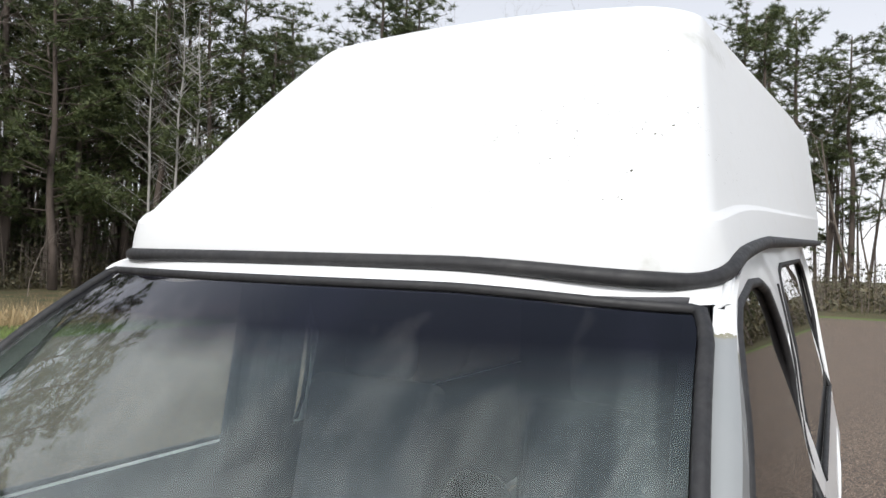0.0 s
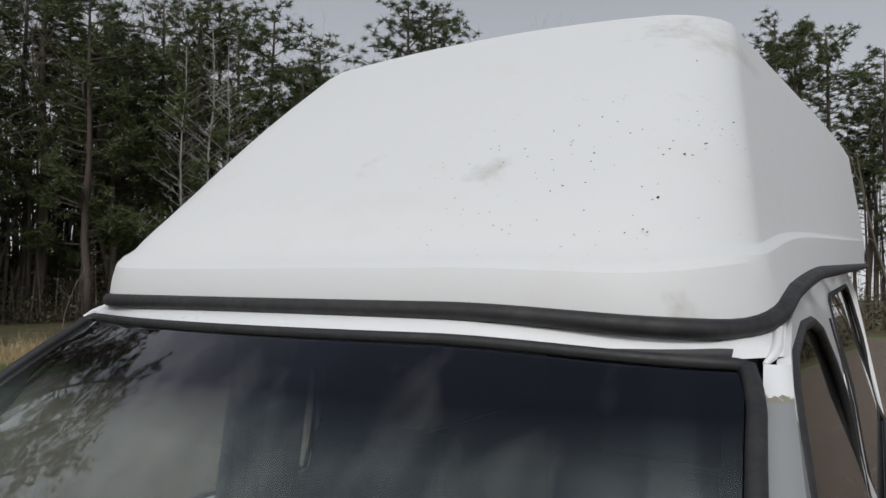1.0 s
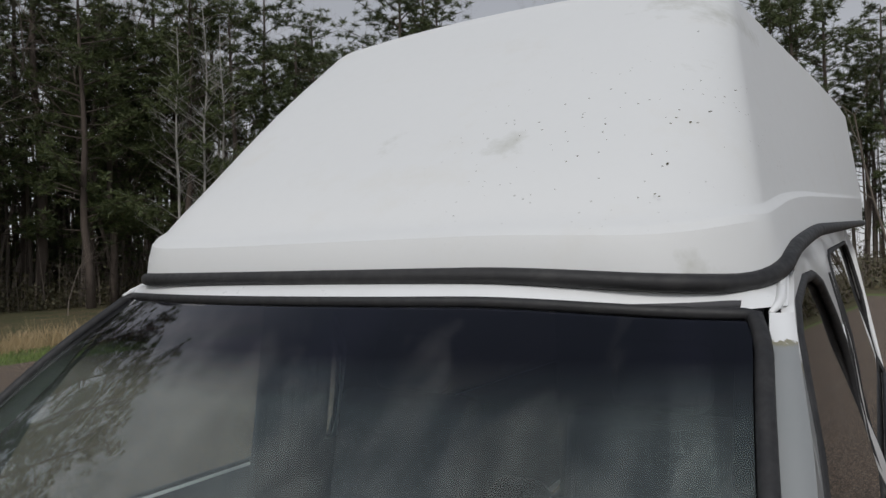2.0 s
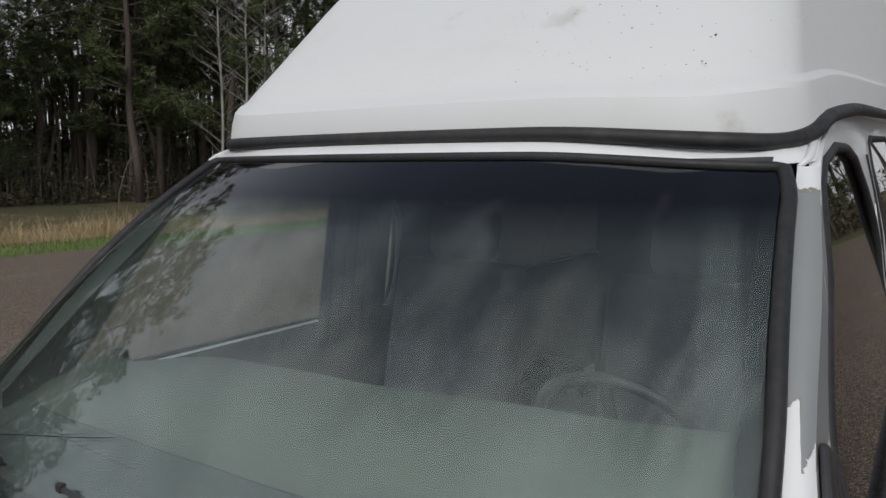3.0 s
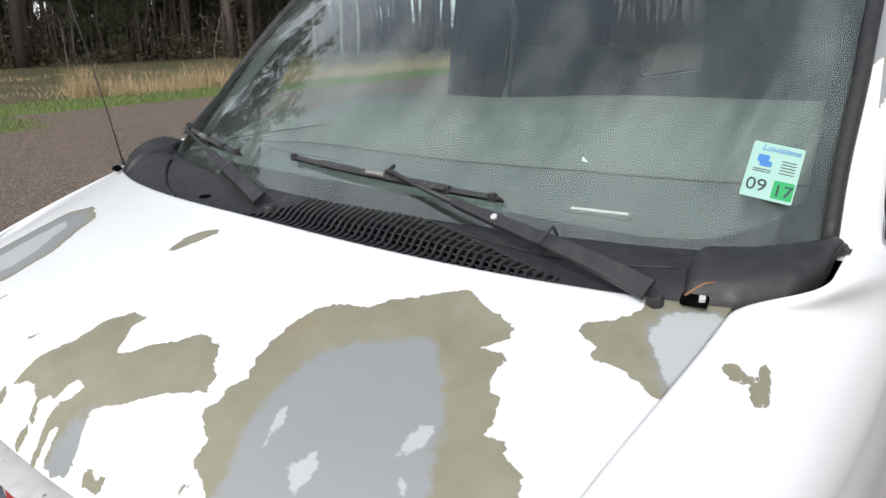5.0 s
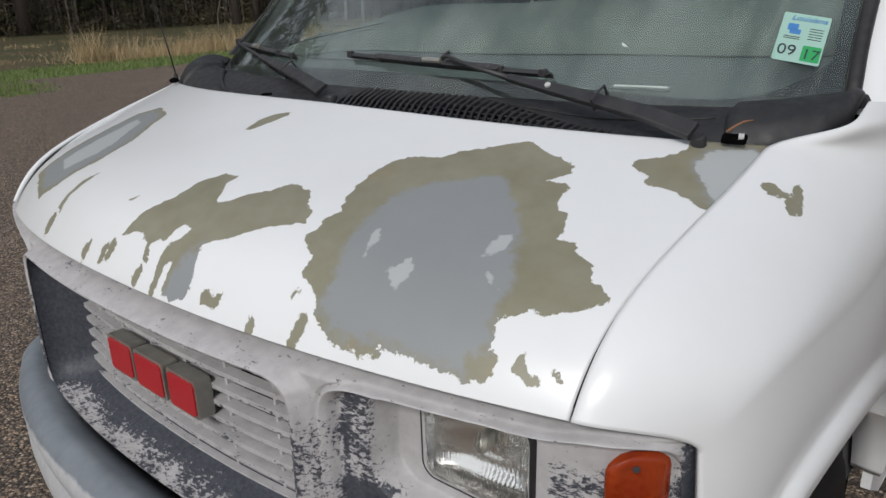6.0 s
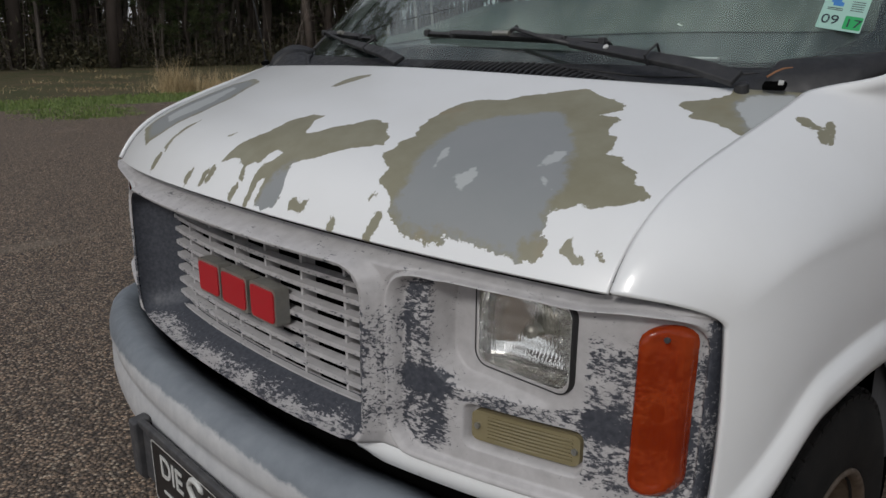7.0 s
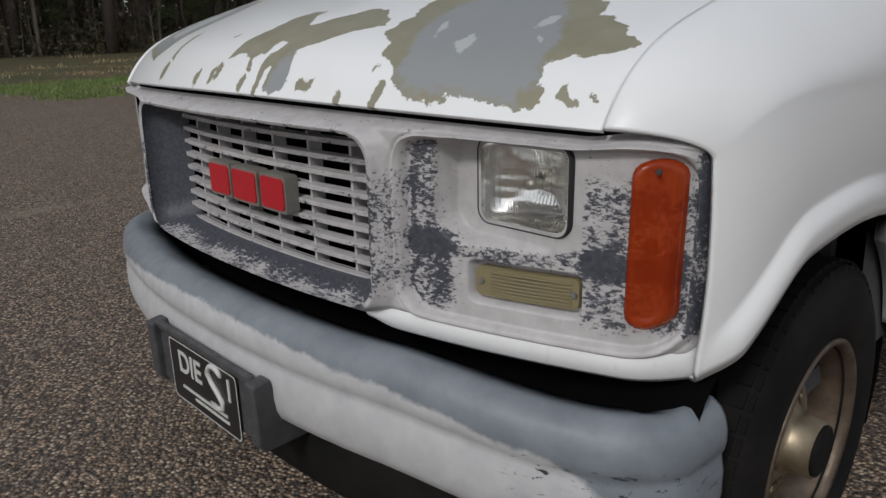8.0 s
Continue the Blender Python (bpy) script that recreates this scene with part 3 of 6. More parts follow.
def build_fender(sx):
    nu, n1, n2 = 200, 36, 30
    verts, peel = [], []
    patch = PEEL["fender"]
    for i in range(nu):
        xs, ys, zs, xq, yq, drop, low = fender_column(i / (nu - 1))
        for k in range(n1):
            a = k / (n1 - 1) * math.pi / 2
            verts.append((xs + (xq - xs) * math.sin(a), ys + (yq - ys) * math.sin(a) ** 1.5, zs - drop * (1 - math.cos(a))))
        z0 = zs - drop
        for k in range(1, n2):
            t = k / (n2 - 1)
            z = z0 + (low - z0) * t
            lip = 0.020 * smooth(0.065, 0.03, z - low) * smooth(0.0, 0.06, i / (nu - 1)) + 0.008 * math.sin(t * math.pi)
            verts.append((xq + lip, yq, z))
        verts.append((xq - 0.035, yq, low + 0.004))
    nv = n1 + n2
    p = np.array(verts)
    if sx > 0:
        peel = signed(p[:, :2], patch)
        peel[p[:, 2] < 1.15] = -1
    else:
        peel = np.full(len(p), -1.0)
    if sx < 0:
        p[:, 2] -= 0.006 + 0.16 * np.maximum(0, p[:, 0] - 0.81)
        p[:, 0] = 0.81 - 0.022 * smooth(0.6, 0.35, p[:, 1]) + (p[:, 0] - 0.81) * (0.72 + 0.28 * smooth(0.4, 0.8, p[:, 1]))
    p[:, 0] *= sx
    ob = mesh_part("fender", p, grid_faces(nu, nv), M["peel"], van, "white front fender with a small bare patch" if sx > 0 else "white front fender",
                   attrs=dict(peel=peel, primer=np.full(len(p), -1.0), pale=np.full(len(p), -1.0)))
    thick(ob, 0.010, 1.0 if sx < 0 else -1.0)
    return ob


for sx in (1, -1):
    build_fender(sx)


def build_hood_seam():
    """Near-black strip painted as shade under the gap between hood and driver's fender."""
    verts = []
    for y in np.linspace(0.225, 0.70, 50):
        x = float(seam_x(y)) + 0.002
        z = float(hood_z(x, y)) - 0.005
        verts += [(x - 0.006, y, z), (x + 0.006, y, z)]
    thick(mesh_part("hood_seam", verts, grid_faces(50, 2), M["dark"], van, "near-black strip painted as shade in the gap beside the hood"), 0.002)


build_hood_seam()


# front panel round grille and lamps
def on_front(x, z, off=0.0):
    """A point on the curved front; off is the distance forward of it."""
    y = front_y(x) + 7.8 * max(0.0, abs(x) - 0.84) ** 2
    return Vector((x, y - off + (1.1 - z) * -0.01, z))


def opening_outline():
    """The grille opening: rounded upper corners, lower edge sagging a little."""
    pts = []
    for x, z in rounded(0.88, 0.312, 0.055, 6, 0.0, 0.9065):
        pts.append((x, z))
    out = []
    for (x0, z0), (x1, z1) in zip(pts, pts[1:] + pts[:1]):
        n = max(1, int(math.hypot(x1 - x0, z1 - z0) / 0.03))
        out += [(x0 + (x1 - x0) * k / n, z0 + (z1 - z0) * k / n) for k in range(n)]
    return out


def dense(outline, step=0.02):
    out = []
    for (x0, z0), (x1, z1) in zip(outline, outline[1:] + outline[:1]):
        n = max(1, int(math.hypot(x1 - x0, z1 - z0) / step))
        out += [(x0 + (x1 - x0) * k / n, z0 + (z1 - z0) * k / n) for k in range(n)]
    return out


def build_front_panel():
    """Shell as a fine grid over (x, z); the relief (openings' rims, pockets) is pushed in as depth."""
    nx, nz = 640, 170
    xs = np.concatenate([np.linspace(-0.880, 0.40, 300, endpoint=False), np.linspace(0.40, 0.924, 340)])
    zs = np.linspace(0.735, 1.100, nz)
    X, Z = np.meshgrid(xs, zs, indexing="ij")
    P = np.stack([np.abs(X).ravel(), Z.ravel()], 1)
    grille = signed(np.stack([X.ravel(), Z.ravel()], 1), opening_outline())
    pocket = signed(P, rounded(0.428, 0.305, 0.055, 6, 0.699, 0.914))
    rim = np.exp(-((pocket + 0.008) / 0.0045) ** 2) - 0.55 * np.exp(-((pocket + 0.0165) / 0.0032) ** 2)
    lip = np.exp(-((grille + 0.009) / 0.005) ** 2)
    head = signed(P, rounded(0.238, 0.182, 0.05, 6, 0.656, 0.983))
    lens = signed(P, rounded(0.168, 0.130, 0.02, 6, 0.676, 0.990))
    low = signed(P, rounded(0.185, 0.075, 0.016, 4, 0.69, 0.832))
    depth = 0.017 * smooth(-0.002, 0.007, pocket)
    depth += 0.022 * smooth(0.0, 0.007, low) - 0.022 * smooth(-0.035, -0.008, grille)
    roll = -0.007 * rim - 0.004 * lip + 0.025 * smooth(0.03, 0.0, P[:, 1] - 0.735) + 0.03 * smooth(1.07, 1.10, P[:, 1]) ** 2
    y = np.array([on_front(x, z).y for x, z in zip(X.ravel(), Z.ravel())]) + depth + roll
    y += 0.02 * smooth(0.912, 0.924, P[:, 0])
    y += smooth(-0.003, 0.013, head) * np.maximum(0, 0.203 + 0.03 * (P[:, 0] - 0.676) - y)
    low_z = Z.ravel() - smooth(1.04, 1.10, P[:, 1]) * (0.010 + 0.020 * (P[:, 0] / 0.8) ** 2 - 0.013 * smooth(0.77, 0.85, P[:, 0]))
    verts = np.stack([X.ravel(), y, low_z], 1)
    faces = [f for f in grid_faces(nx, nz) if min(grille[list(f)]) < -0.001 and max(lens[list(f)]) < 0.006]
    inside = smooth(0.0, 0.012, pocket)
    worn = 0.24 + 0.34 * inside * smooth(0.60, 0.545, P[:, 0]) + 0.27 * smooth(0.765, 0.79, P[:, 0]) * inside * smooth(1.06, 0.98, P[:, 1]) * smooth(0.77, 0.80, P[:, 1])
    worn += 0.20 * smooth(0.05, 0.02, np.abs(P[:, 0] - 0.457)) * smooth(1.03, 0.97, P[:, 1]) * smooth(0.76, 0.80, P[:, 1])
    worn += 0.42 * smooth(0.905, 0.915, P[:, 0]) * smooth(0.75, 0.80, P[:, 1])
    worn += 0.30 * smooth(0.915, 0.895, P[:, 1]) * smooth(0.855, 0.875, P[:, 1]) * inside
    worn -= 0.35 * smooth(-0.004, 0.006, head) * smooth(0.79, 0.77, P[:, 0]) + 0.12 * smooth(0.79, 0.765, P[:, 1])
    worn += 0.12 * smooth(0.012, 0.004, np.abs(grille + 0.002))
    ob = mesh_part("front_panel", verts, faces, M["worn"], van, "chalky plastic grille surround with flaking paint", attrs=dict(worn=worn))
    return ob


panel = build_front_panel()


def build_hood_gap():
    """Near-black strip painted as shade between the grille surround and the sheet metal above it."""
    verts = []
    for x in np.linspace(-0.90, 0.90, 70):
        p = on_front(x, 1.09)
        drop = 0.022 * (abs(x) / 0.8) ** 2
        verts += [(x, p.y + 0.036, 1.078 - drop), (x, p.y + 0.034, 1.088 - drop), (x, p.y + 0.034, 1.102 - drop)]
    thick(mesh_part("hood_gap", verts, grid_faces(70, 3), M["dark"], van), 0.004)


build_hood_gap()


def build_valance():
    """White sheet-metal strip under the lamps, and a near-black body painted as shade behind the bumper."""
    for sx in (1, -1):
        verts = []
        xs = np.linspace(0.40, 0.922, 40)
        prof = ((0.765, 0.02), (0.755, 0.004), (0.742, 0.0), (0.722, 0.004), (0.712, 0.02))
        for x in xs:
            for z, b in prof:
                cut = smooth(0.40, 0.46, x)
                p = on_front(x, z)
                verts.append((sx * x, p.y + b + 0.006, 0.735 + (z - 0.735) * (0.25 + 0.75 * cut)))
        thick(mesh_part("valance", verts, grid_faces(len(xs), len(prof)), M["white"], van), 0.004)
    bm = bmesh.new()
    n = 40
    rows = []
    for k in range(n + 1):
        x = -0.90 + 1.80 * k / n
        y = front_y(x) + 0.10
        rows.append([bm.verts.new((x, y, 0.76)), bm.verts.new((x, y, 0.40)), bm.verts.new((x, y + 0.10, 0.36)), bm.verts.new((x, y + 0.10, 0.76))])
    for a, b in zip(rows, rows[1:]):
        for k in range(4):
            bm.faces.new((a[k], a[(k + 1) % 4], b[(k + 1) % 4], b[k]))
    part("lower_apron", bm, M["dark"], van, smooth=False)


build_valance()


def build_grille():
    g = tagged(new("grille"), "louvred grille in chalky painted plastic")
    g.parent = van
    # sloping frame between opening and slats
    outer = opening_outline()
    nlev = 5
    verts, worn = [], []
    for k in range(nlev):
        t = max(0, k - 1) / (nlev - 2)
        for x, z in outer:
            s = 1 - 0.16 * t
            p = on_front(x * s, 0.9065 + (z - 0.9065) * (1 - 0.15 * t))
            verts.append((p.x, p.y + (0.004 + 0.073 * t if k else -0.02), p.z + 0.004 * t))
            foot, side = float(smooth(-0.10, -0.15, z - 0.9065)), float(smooth(0.38, 0.43, abs(x)))
            worn.append(max(0.45 + 0.2 * t, foot * (0.48 + 0.55 * t)) + 0.45 * side)
    n = len(outer)
    faces = [(k * n + i, k * n + (i + 1) % n, (k + 1) * n + (i + 1) % n, (k + 1) * n + i) for k in range(nlev - 1) for i in range(n)]
    mesh_part("grille_frame", verts, faces, M["worn"], g, "dark plastic bezel with scuffed paint", attrs=dict(worn=worn))
    # slats
    slats = 9
    for i in range(slats):
        z = 1.024 - i * 0.0316
        half = 0.372
        verts = []
        xs = np.linspace(-half, half, 40)
        prof = ((0.0, 0.0050), (0.0, -0.0045), (0.020, -0.002), (0.020, 0.0065))
        for x in xs:
            p = on_front(x, z)
            for b, dz in prof:
                verts.append((x, p.y + 0.062 + b, z + dz))
        f = grid_faces(len(xs), 4)
        f += [(a * 4 + 3, (a + 1) * 4 + 3, (a + 1) * 4, a * 4) for a in range(len(xs) - 1)] + [(0, 1, 2, 3), tuple(len(verts) - 4 + k for k in (3, 2, 1, 0))]
        mesh_part("slat", verts, f, M["slat"], g, smooth=False, attrs=dict(worn=[0.30, 0.44, 0.44, 0.2] * len(xs)))
    for x in (-0.30, -0.18, -0.06, 0.06, 0.18, 0.30):
        bm = bmesh.new()
        y = on_front(x, 0.9).y
        box(bm, (x, y + 0.089, 0.895), (0.007, 0.03, 0.28))
        part("upright", bm, M["slat"], g)
    # near-black blocks in the radiator's place, painted as the shade behind the slats
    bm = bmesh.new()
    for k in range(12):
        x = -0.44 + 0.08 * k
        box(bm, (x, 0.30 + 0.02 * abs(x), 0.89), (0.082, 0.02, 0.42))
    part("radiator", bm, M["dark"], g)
    # emblem: three red blocks on a metal base
    em = tagged(new("emblem"), "red enamel emblem with metal edges")
    em.parent = g
    for cx, w in ((-0.108, 0.094), (0.0, 0.104), (0.108, 0.094)):
        y = on_front(cx, 0.91).y + 0.034
        for nm, ins, dep, off, mt in (("base", 0.0, 0.03, 0.0, "dull"), ("face", 0.006, 0.004, -0.003, "red")):
            bm = bmesh.new()
            prism(bm, rounded(w - 2 * ins, 0.076 - 2 * ins, 0.008, 3, cx, 0.910), lambda a, b, c, y=y, off=off, dep=dep: Vector((a, y + off + (c if off == 0 else c), b)), dep)
            part(nm, bm, M[mt], em)


build_grille()


def build_headlight(sx):
    h = tagged(new("headlight"), "rectangular sealed-beam headlight with fluted glass")
    h.parent = van
    cx, cz, y0 = 0.676 * sx, 0.990, 0.205
    slant = 0.03 * sx

    def at(u, v, w):
        return Vector((cx + u, y0 + slant * u + w + (0.02 if sx < 0 else 0.0), cz + v))
    w, hgt = 0.172, 0.136
    # lens: rounded block with a domed face
    verts, nlev = [], 7
    for k in range(nlev):
        t = k / (nlev - 1)
        for u, v in rounded(w * (1 - 0.97 * t), hgt * (1 - 0.97 * t), 0.022 * (1 - 0.97 * t), 6):
            verts.append(at(u, v, -0.019 * (1 - (1 - t) ** 3.5)))
    n = len(verts) // nlev
    faces = [(k * n + i, k * n + (i + 1) % n, (k + 1) * n + (i + 1) % n, (k + 1) * n + i) for k in range(nlev - 1) for i in range(n)]
    faces.append(tuple((nlev - 1) * n + i for i in range(n)))
    mesh_part("lens", verts, faces, M["lens"], h, "clear fluted glass lens").visible_shadow = False
    # reflector bowl
    verts = []
    for k in range(nlev):
        t = k / (nlev - 1)
        s = math.cos(t * 1.54)
        for u, v in rounded(w * s * 0.97, hgt * s * 0.97, 0.02 * s, 6):
            verts.append(at(u, v, 0.006 + 0.05 * math.sin(t * 1.54)))
    faces = [(k * n + i, k * n + (i + 1) % n, (k + 1) * n + (i + 1) % n, (k + 1) * n + i) for k in range(nlev - 1) for i in range(n)]
    faces.append(tuple((nlev - 1) * n + i for i in range(n)))
    mesh_part("reflector", verts, faces, M["mirror"], h)
    bm = bmesh.new()
    tube(bm, [at(0, 0, 0.03), at(0, 0, 0.055)], 0.009, 10)
    part("bulb", bm, M["dull"], h, smooth=True)
    # steel retaining ring
    verts = []
    prof = ((0.0, -0.002), (0.0, -0.004), (0.002, -0.003), (0.003, 0.006), (0.003, 0.04))
    for o, d in prof:
        for u, v in rounded(w + 2 * o, hgt + 2 * o, 0.022 + o, 6):
            verts.append(at(u, v, d))
    n = len(verts) // len(prof)
    faces = [(k * n + i, k * n + (i + 1) % n, (k + 1) * n + (i + 1) % n, (k + 1) * n + i) for k in range(len(prof) - 1) for i in range(n)]
    mesh_part("retaining_ring", verts, faces, M["seal"], h)
    bm = bmesh.new()
    prism(bm, rounded(0.28, 0.21, 0.03, 4), lambda u, v, c: at(u, v, 0.064 + c), 0.06)
    part("bucket", bm, M["dark"], h)


def build_marker(sx):
    """Tall amber side marker, its outer edge wrapping round the corner."""
    a = tagged(new("marker_lamp"), "tall amber turn-signal lens with a screw at its top")
    a.parent = van

    def at(u, v, w):
        p = on_front(0.8735 + u, 0.923 + v)
        return Vector((sx * (0.8735 + u), p.y + (0.012 if sx > 0 else 0.03) + w, 0.923 + v))
    prof = ((0.0, 0.01), (0.0, -0.008), (0.005, -0.013), (0.012, -0.014), (0.016, -0.010), (0.021, -0.010))
    verts, n = [], 64
    for ins, d in prof:
        ring = dense(rounded(0.053 - 2 * ins, 0.248 - 2 * ins, max(0.004, 0.024 - ins), 8), 0.002)
        for k in range(n):
            u, v = ring[int(k * len(ring) / n)]
            verts.append(at(u, v, d))
    faces = [(k * n + i, k * n + (i + 1) % n, (k + 1) * n + (i + 1) % n, (k + 1) * n + i) for k in range(len(prof) - 1) for i in range(n)]
    faces.append(tuple((len(prof) - 1) * n + i for i in range(n)))
    mesh_part("lens", verts, faces, M["amber"], a).visible_shadow = False
    bm = bmesh.new()
    prism(bm, dense(rounded(0.049, 0.24, 0.02, 4), 0.02), lambda u, v, w: at(u, v, 0.012 + w - 0.25 * max(0.0, u)), 0.01)
    part("housing", bm, M["barrel"], a)
    bm = bmesh.new()
    tube(bm, [at(-0.006, -0.012 + 0.0035 * k, 0.004) for k in range(8)], [0.004, 0.008, 0.010, 0.0105, 0.0105, 0.010, 0.008, 0.004], 10)
    part("bulb", bm, M["black"], a, smooth=True)
    bm = bmesh.new()
    c = at(0.004, 0.108, -0.012)
    tube(bm, [c, c + Vector((0, -0.004, 0))], 0.004, 12)
    part("screw", bm, M["holder"], a)


def build_parking_lamp(sx):
    a = tagged(new("parking_lamp"), "yellowed ribbed lens set below the headlight")
    a.parent = van

    def at(u, v, w):
        p = on_front(0.69 + u, 0.832 + v)
        return Vector((sx * (0.69 + u), p.y + 0.026 + w, 0.832 + v))
    bm = bmesh.new()
    prism(bm, dense(rounded(0.165, 0.05, 0.01, 3), 0.02), lambda u, v, w: at(u, v, w), 0.02)
    part("lens", bm, M["clearlamp"], a)
    for k in range(7):
        bm = bmesh.new()
        prism(bm, dense(rounded(0.13, 0.0028, 0.001, 1, 0.008, -0.017 + 0.0057 * k), 0.02), lambda u, v, w: at(u, v, w - 0.0025), 0.003)
        part("rib", bm, M["clearlamp"], a)
    for u in (-0.072, 0.076):
        bm = bmesh.new()
        tube(bm, [at(u, 0.0, 0.0), at(u, 0.0, -0.004)], 0.005, 10)
        part("screw", bm, M["dull"], a)


for sx in (1, -1):
    build_headlight(sx)
    build_marker(sx)
    build_parking_lamp(sx)


# bumper
def bumper_y(x):
    return -0.012 + 0.185 * (np.abs(x) / 0.9) ** 2.3


def build_bumper():
    b = tagged(new("bumper"), "moulded bumper with worn white paint on blue-grey plastic")
    b.parent = van
    # path in plan: centre, corner, side
    half = []
    for x in np.linspace(0, 0.86, 60):
        half.append((x, float(bumper_y(x))))
    x0, y0 = half[-1]
    for k in range(1, 26):
        a = radians(32 + 58 * k / 14) if k <= 14 else radians(90)
        if k <= 14:
            half.append((x0 + 0.155 * (math.sin(a) - math.sin(radians(32))) * 1.35, y0 + 0.16 * (math.cos(radians(32)) - math.cos(a))))
        else:
            half.append((half[-1][0] + 0.0005, half[-1][1] + 0.006))
    path = [(-x, y) for x, y in half[:0:-1]] + half
    prof = [(0.12, 0.690), (0.072, 0.708), (0.055, 0.716), (0.04, 0.716), (0.02, 0.706), (0.008, 0.692), (0.001, 0.672), (0.0, 0.652), (0.003, 0.636),
            (0.008, 0.628), (0.006, 0.618), (0.001, 0.60), (0.0, 0.56), (0.004, 0.53), (0.012, 0.51), (0.03, 0.497), (0.07, 0.49)]
    verts, white, chip = [], [], []
    pa = [Vector((x, y)) for x, y in path]
    for i, p in enumerate(pa):
        d = (pa[min(i + 1, len(pa) - 1)] - pa[max(i - 1, 0)]).normalized()
        inward = Vector((-d.y, d.x))
        ax = abs(p.x)
        rise = -0.034 * smooth(0.48, 0.86, ax)
        for j, (o, z) in enumerate(prof):
            q = p + inward * (o * (1 - 0.3 * smooth(0.9, 0.99, ax)))
            verts.append((q.x, q.y, z + rise - 0.012))
            white.append(0.692 - 0.05 * (ax / 0.85) ** 1.5 - z - 0.5 * max(0.0, ax - 0.8))
            chip.append(float(smooth(0.70, 0.76, ax)) * (1 if 0.57 < z < 0.65 else 0))
    n = len(prof)
    ob = mesh_part("bumper_cover", verts, grid_faces(len(path), n), M["bumper"], b, attrs=dict(white=white, chip=chip))
    thick(ob, 0.006, 1.0)
    # black air dam hanging below the bumper
    verts = []
    for x in np.linspace(-0.84, 0.84, 60):
        y = float(bumper_y(x))
        verts += [(x, y + 0.10, 0.50), (x, y + 0.085, 0.485), (x, y + 0.08, 0.40), (x, y + 0.095, 0.31), (x, y + 0.12, 0.30)]
    thick(mesh_part("air_dam", verts, grid_faces(60, 5), M["rubber"], van, "black plastic air dam below the bumper"), 0.005)
    # licence plate holder
    hold = tagged(new("plate_holder"), "dark plastic plate bracket with raised ends")
    hold.parent = van
    for x in (-0.222, 0.222):
        bm = bmesh.new()
        prof2 = [(-0.046, 0.600), (-0.008, 0.606), (0.0, 0.585), (0.02, 0.53), (0.09, 0.50), (0.10, 0.455), (-0.03, 0.452), (-0.044, 0.47)]
        prism(bm, prof2, lambda u, v, w, x=x: Vector((x - 0.017 + w, u, v)), 0.034)
        soften(part("end_block", bm, M["holder"], hold), 0.006, 3)
    bm = bmesh.new()
    box(bm, (0.0, -0.028, 0.597), (0.42, 0.014, 0.018))
    box(bm, (0.0, -0.022, 0.53), (0.42, 0.012, 0.14))
    soften(part("backing", bm, M["holder"], hold), 0.004)
    hold.location.z = -0.016
    pl = tagged(new("front_plate"), "black novelty plate with silver swoosh and bars")
    pl.parent = van
    bm = bmesh.new()
    prism(bm, rounded(0.305, 0.152, 0.012, 4, 0.0, 0.512), lambda u, v, w: Vector((u, -0.031 - w, v)), 0.002)
    pl.location.z = -0.016
    part("plate", bm, M["plate"], pl)
    bm = bmesh.new()
    o, i = rounded(0.300, 0.147, 0.011, 4, 0.0, 0.512), rounded(0.294, 0.141, 0.01, 4, 0.0, 0.512)
    n = len(o)
    vo = [bm.verts.new((u, -0.0336, v)) for u, v in o]
    vi = [bm.verts.new((u, -0.0336, v)) for u, v in i]
    for k in range(n):
        bm.faces.new((vo[k], vo[(k + 1) % n], vi[(k + 1) % n], vi[k]))
    part("border", bm, M["silver"], pl)
    for x, z, w, h in ((0.118, 0.545, 0.009, 0.05), (0.0, 0.478, 0.2, 0.006), (0.03, 0.464, 0.15, 0.006)):
        bm = bmesh.new()
        box(bm, (x, -0.0345, z), (w, 0.002, h))
        part("bar", bm, M["silver"], pl)
    cu = bpy.data.curves.new("text", "FONT")
    cu.body, cu.size, cu.align_x, cu.extrude, cu.offset = "DIE", 0.072, "CENTER", 0.0008, 0.0012
    cu.materials.append(M["silver"])
    ob = new("lettering", cu)
    ob.matrix_world = pose(-0.055, -0.0345, 0.515, 90)
    ob.parent = pl
    bm = bmesh.new()
    sw = [(0.062 + 0.030 * math.cos(a) * (1 if a < 3.2 else -1) + (0.0 if a < 3.2 else -0.06), -0.0345, (0.553 if a < 3.2 else 0.553 - 0.05) + 0.026 * math.sin(a) * (1 if a < 3.2 else 1)) for a in np.linspace(0.4, 3.1, 10)]
    sw += [(0.045, -0.0345, 0.538), (0.065, -0.0345, 0.524), (0.085, -0.0345, 0.508), (0.086, -0.0345, 0.492), (0.066, -0.0345, 0.484), (0.03, -0.0345, 0.488)]
    tube(bm, sw, [0.002] + [0.0065] * (len(sw) - 2) + [0.002], 6)
    part("swoosh", bm, M["silver"], pl, smooth=True)


build_bumper()


# wheel
def lathe(profile, n=56):
    """Verts and faces of a profile of (radius, x) turned round the x axis."""
    verts = [(x, r * math.cos(2 * math.pi * k / n), r * math.sin(2 * math.pi * k / n)) for k in range(n) for r, x in profile]
    return verts, grid_faces(n, len(profile), wrap=True)


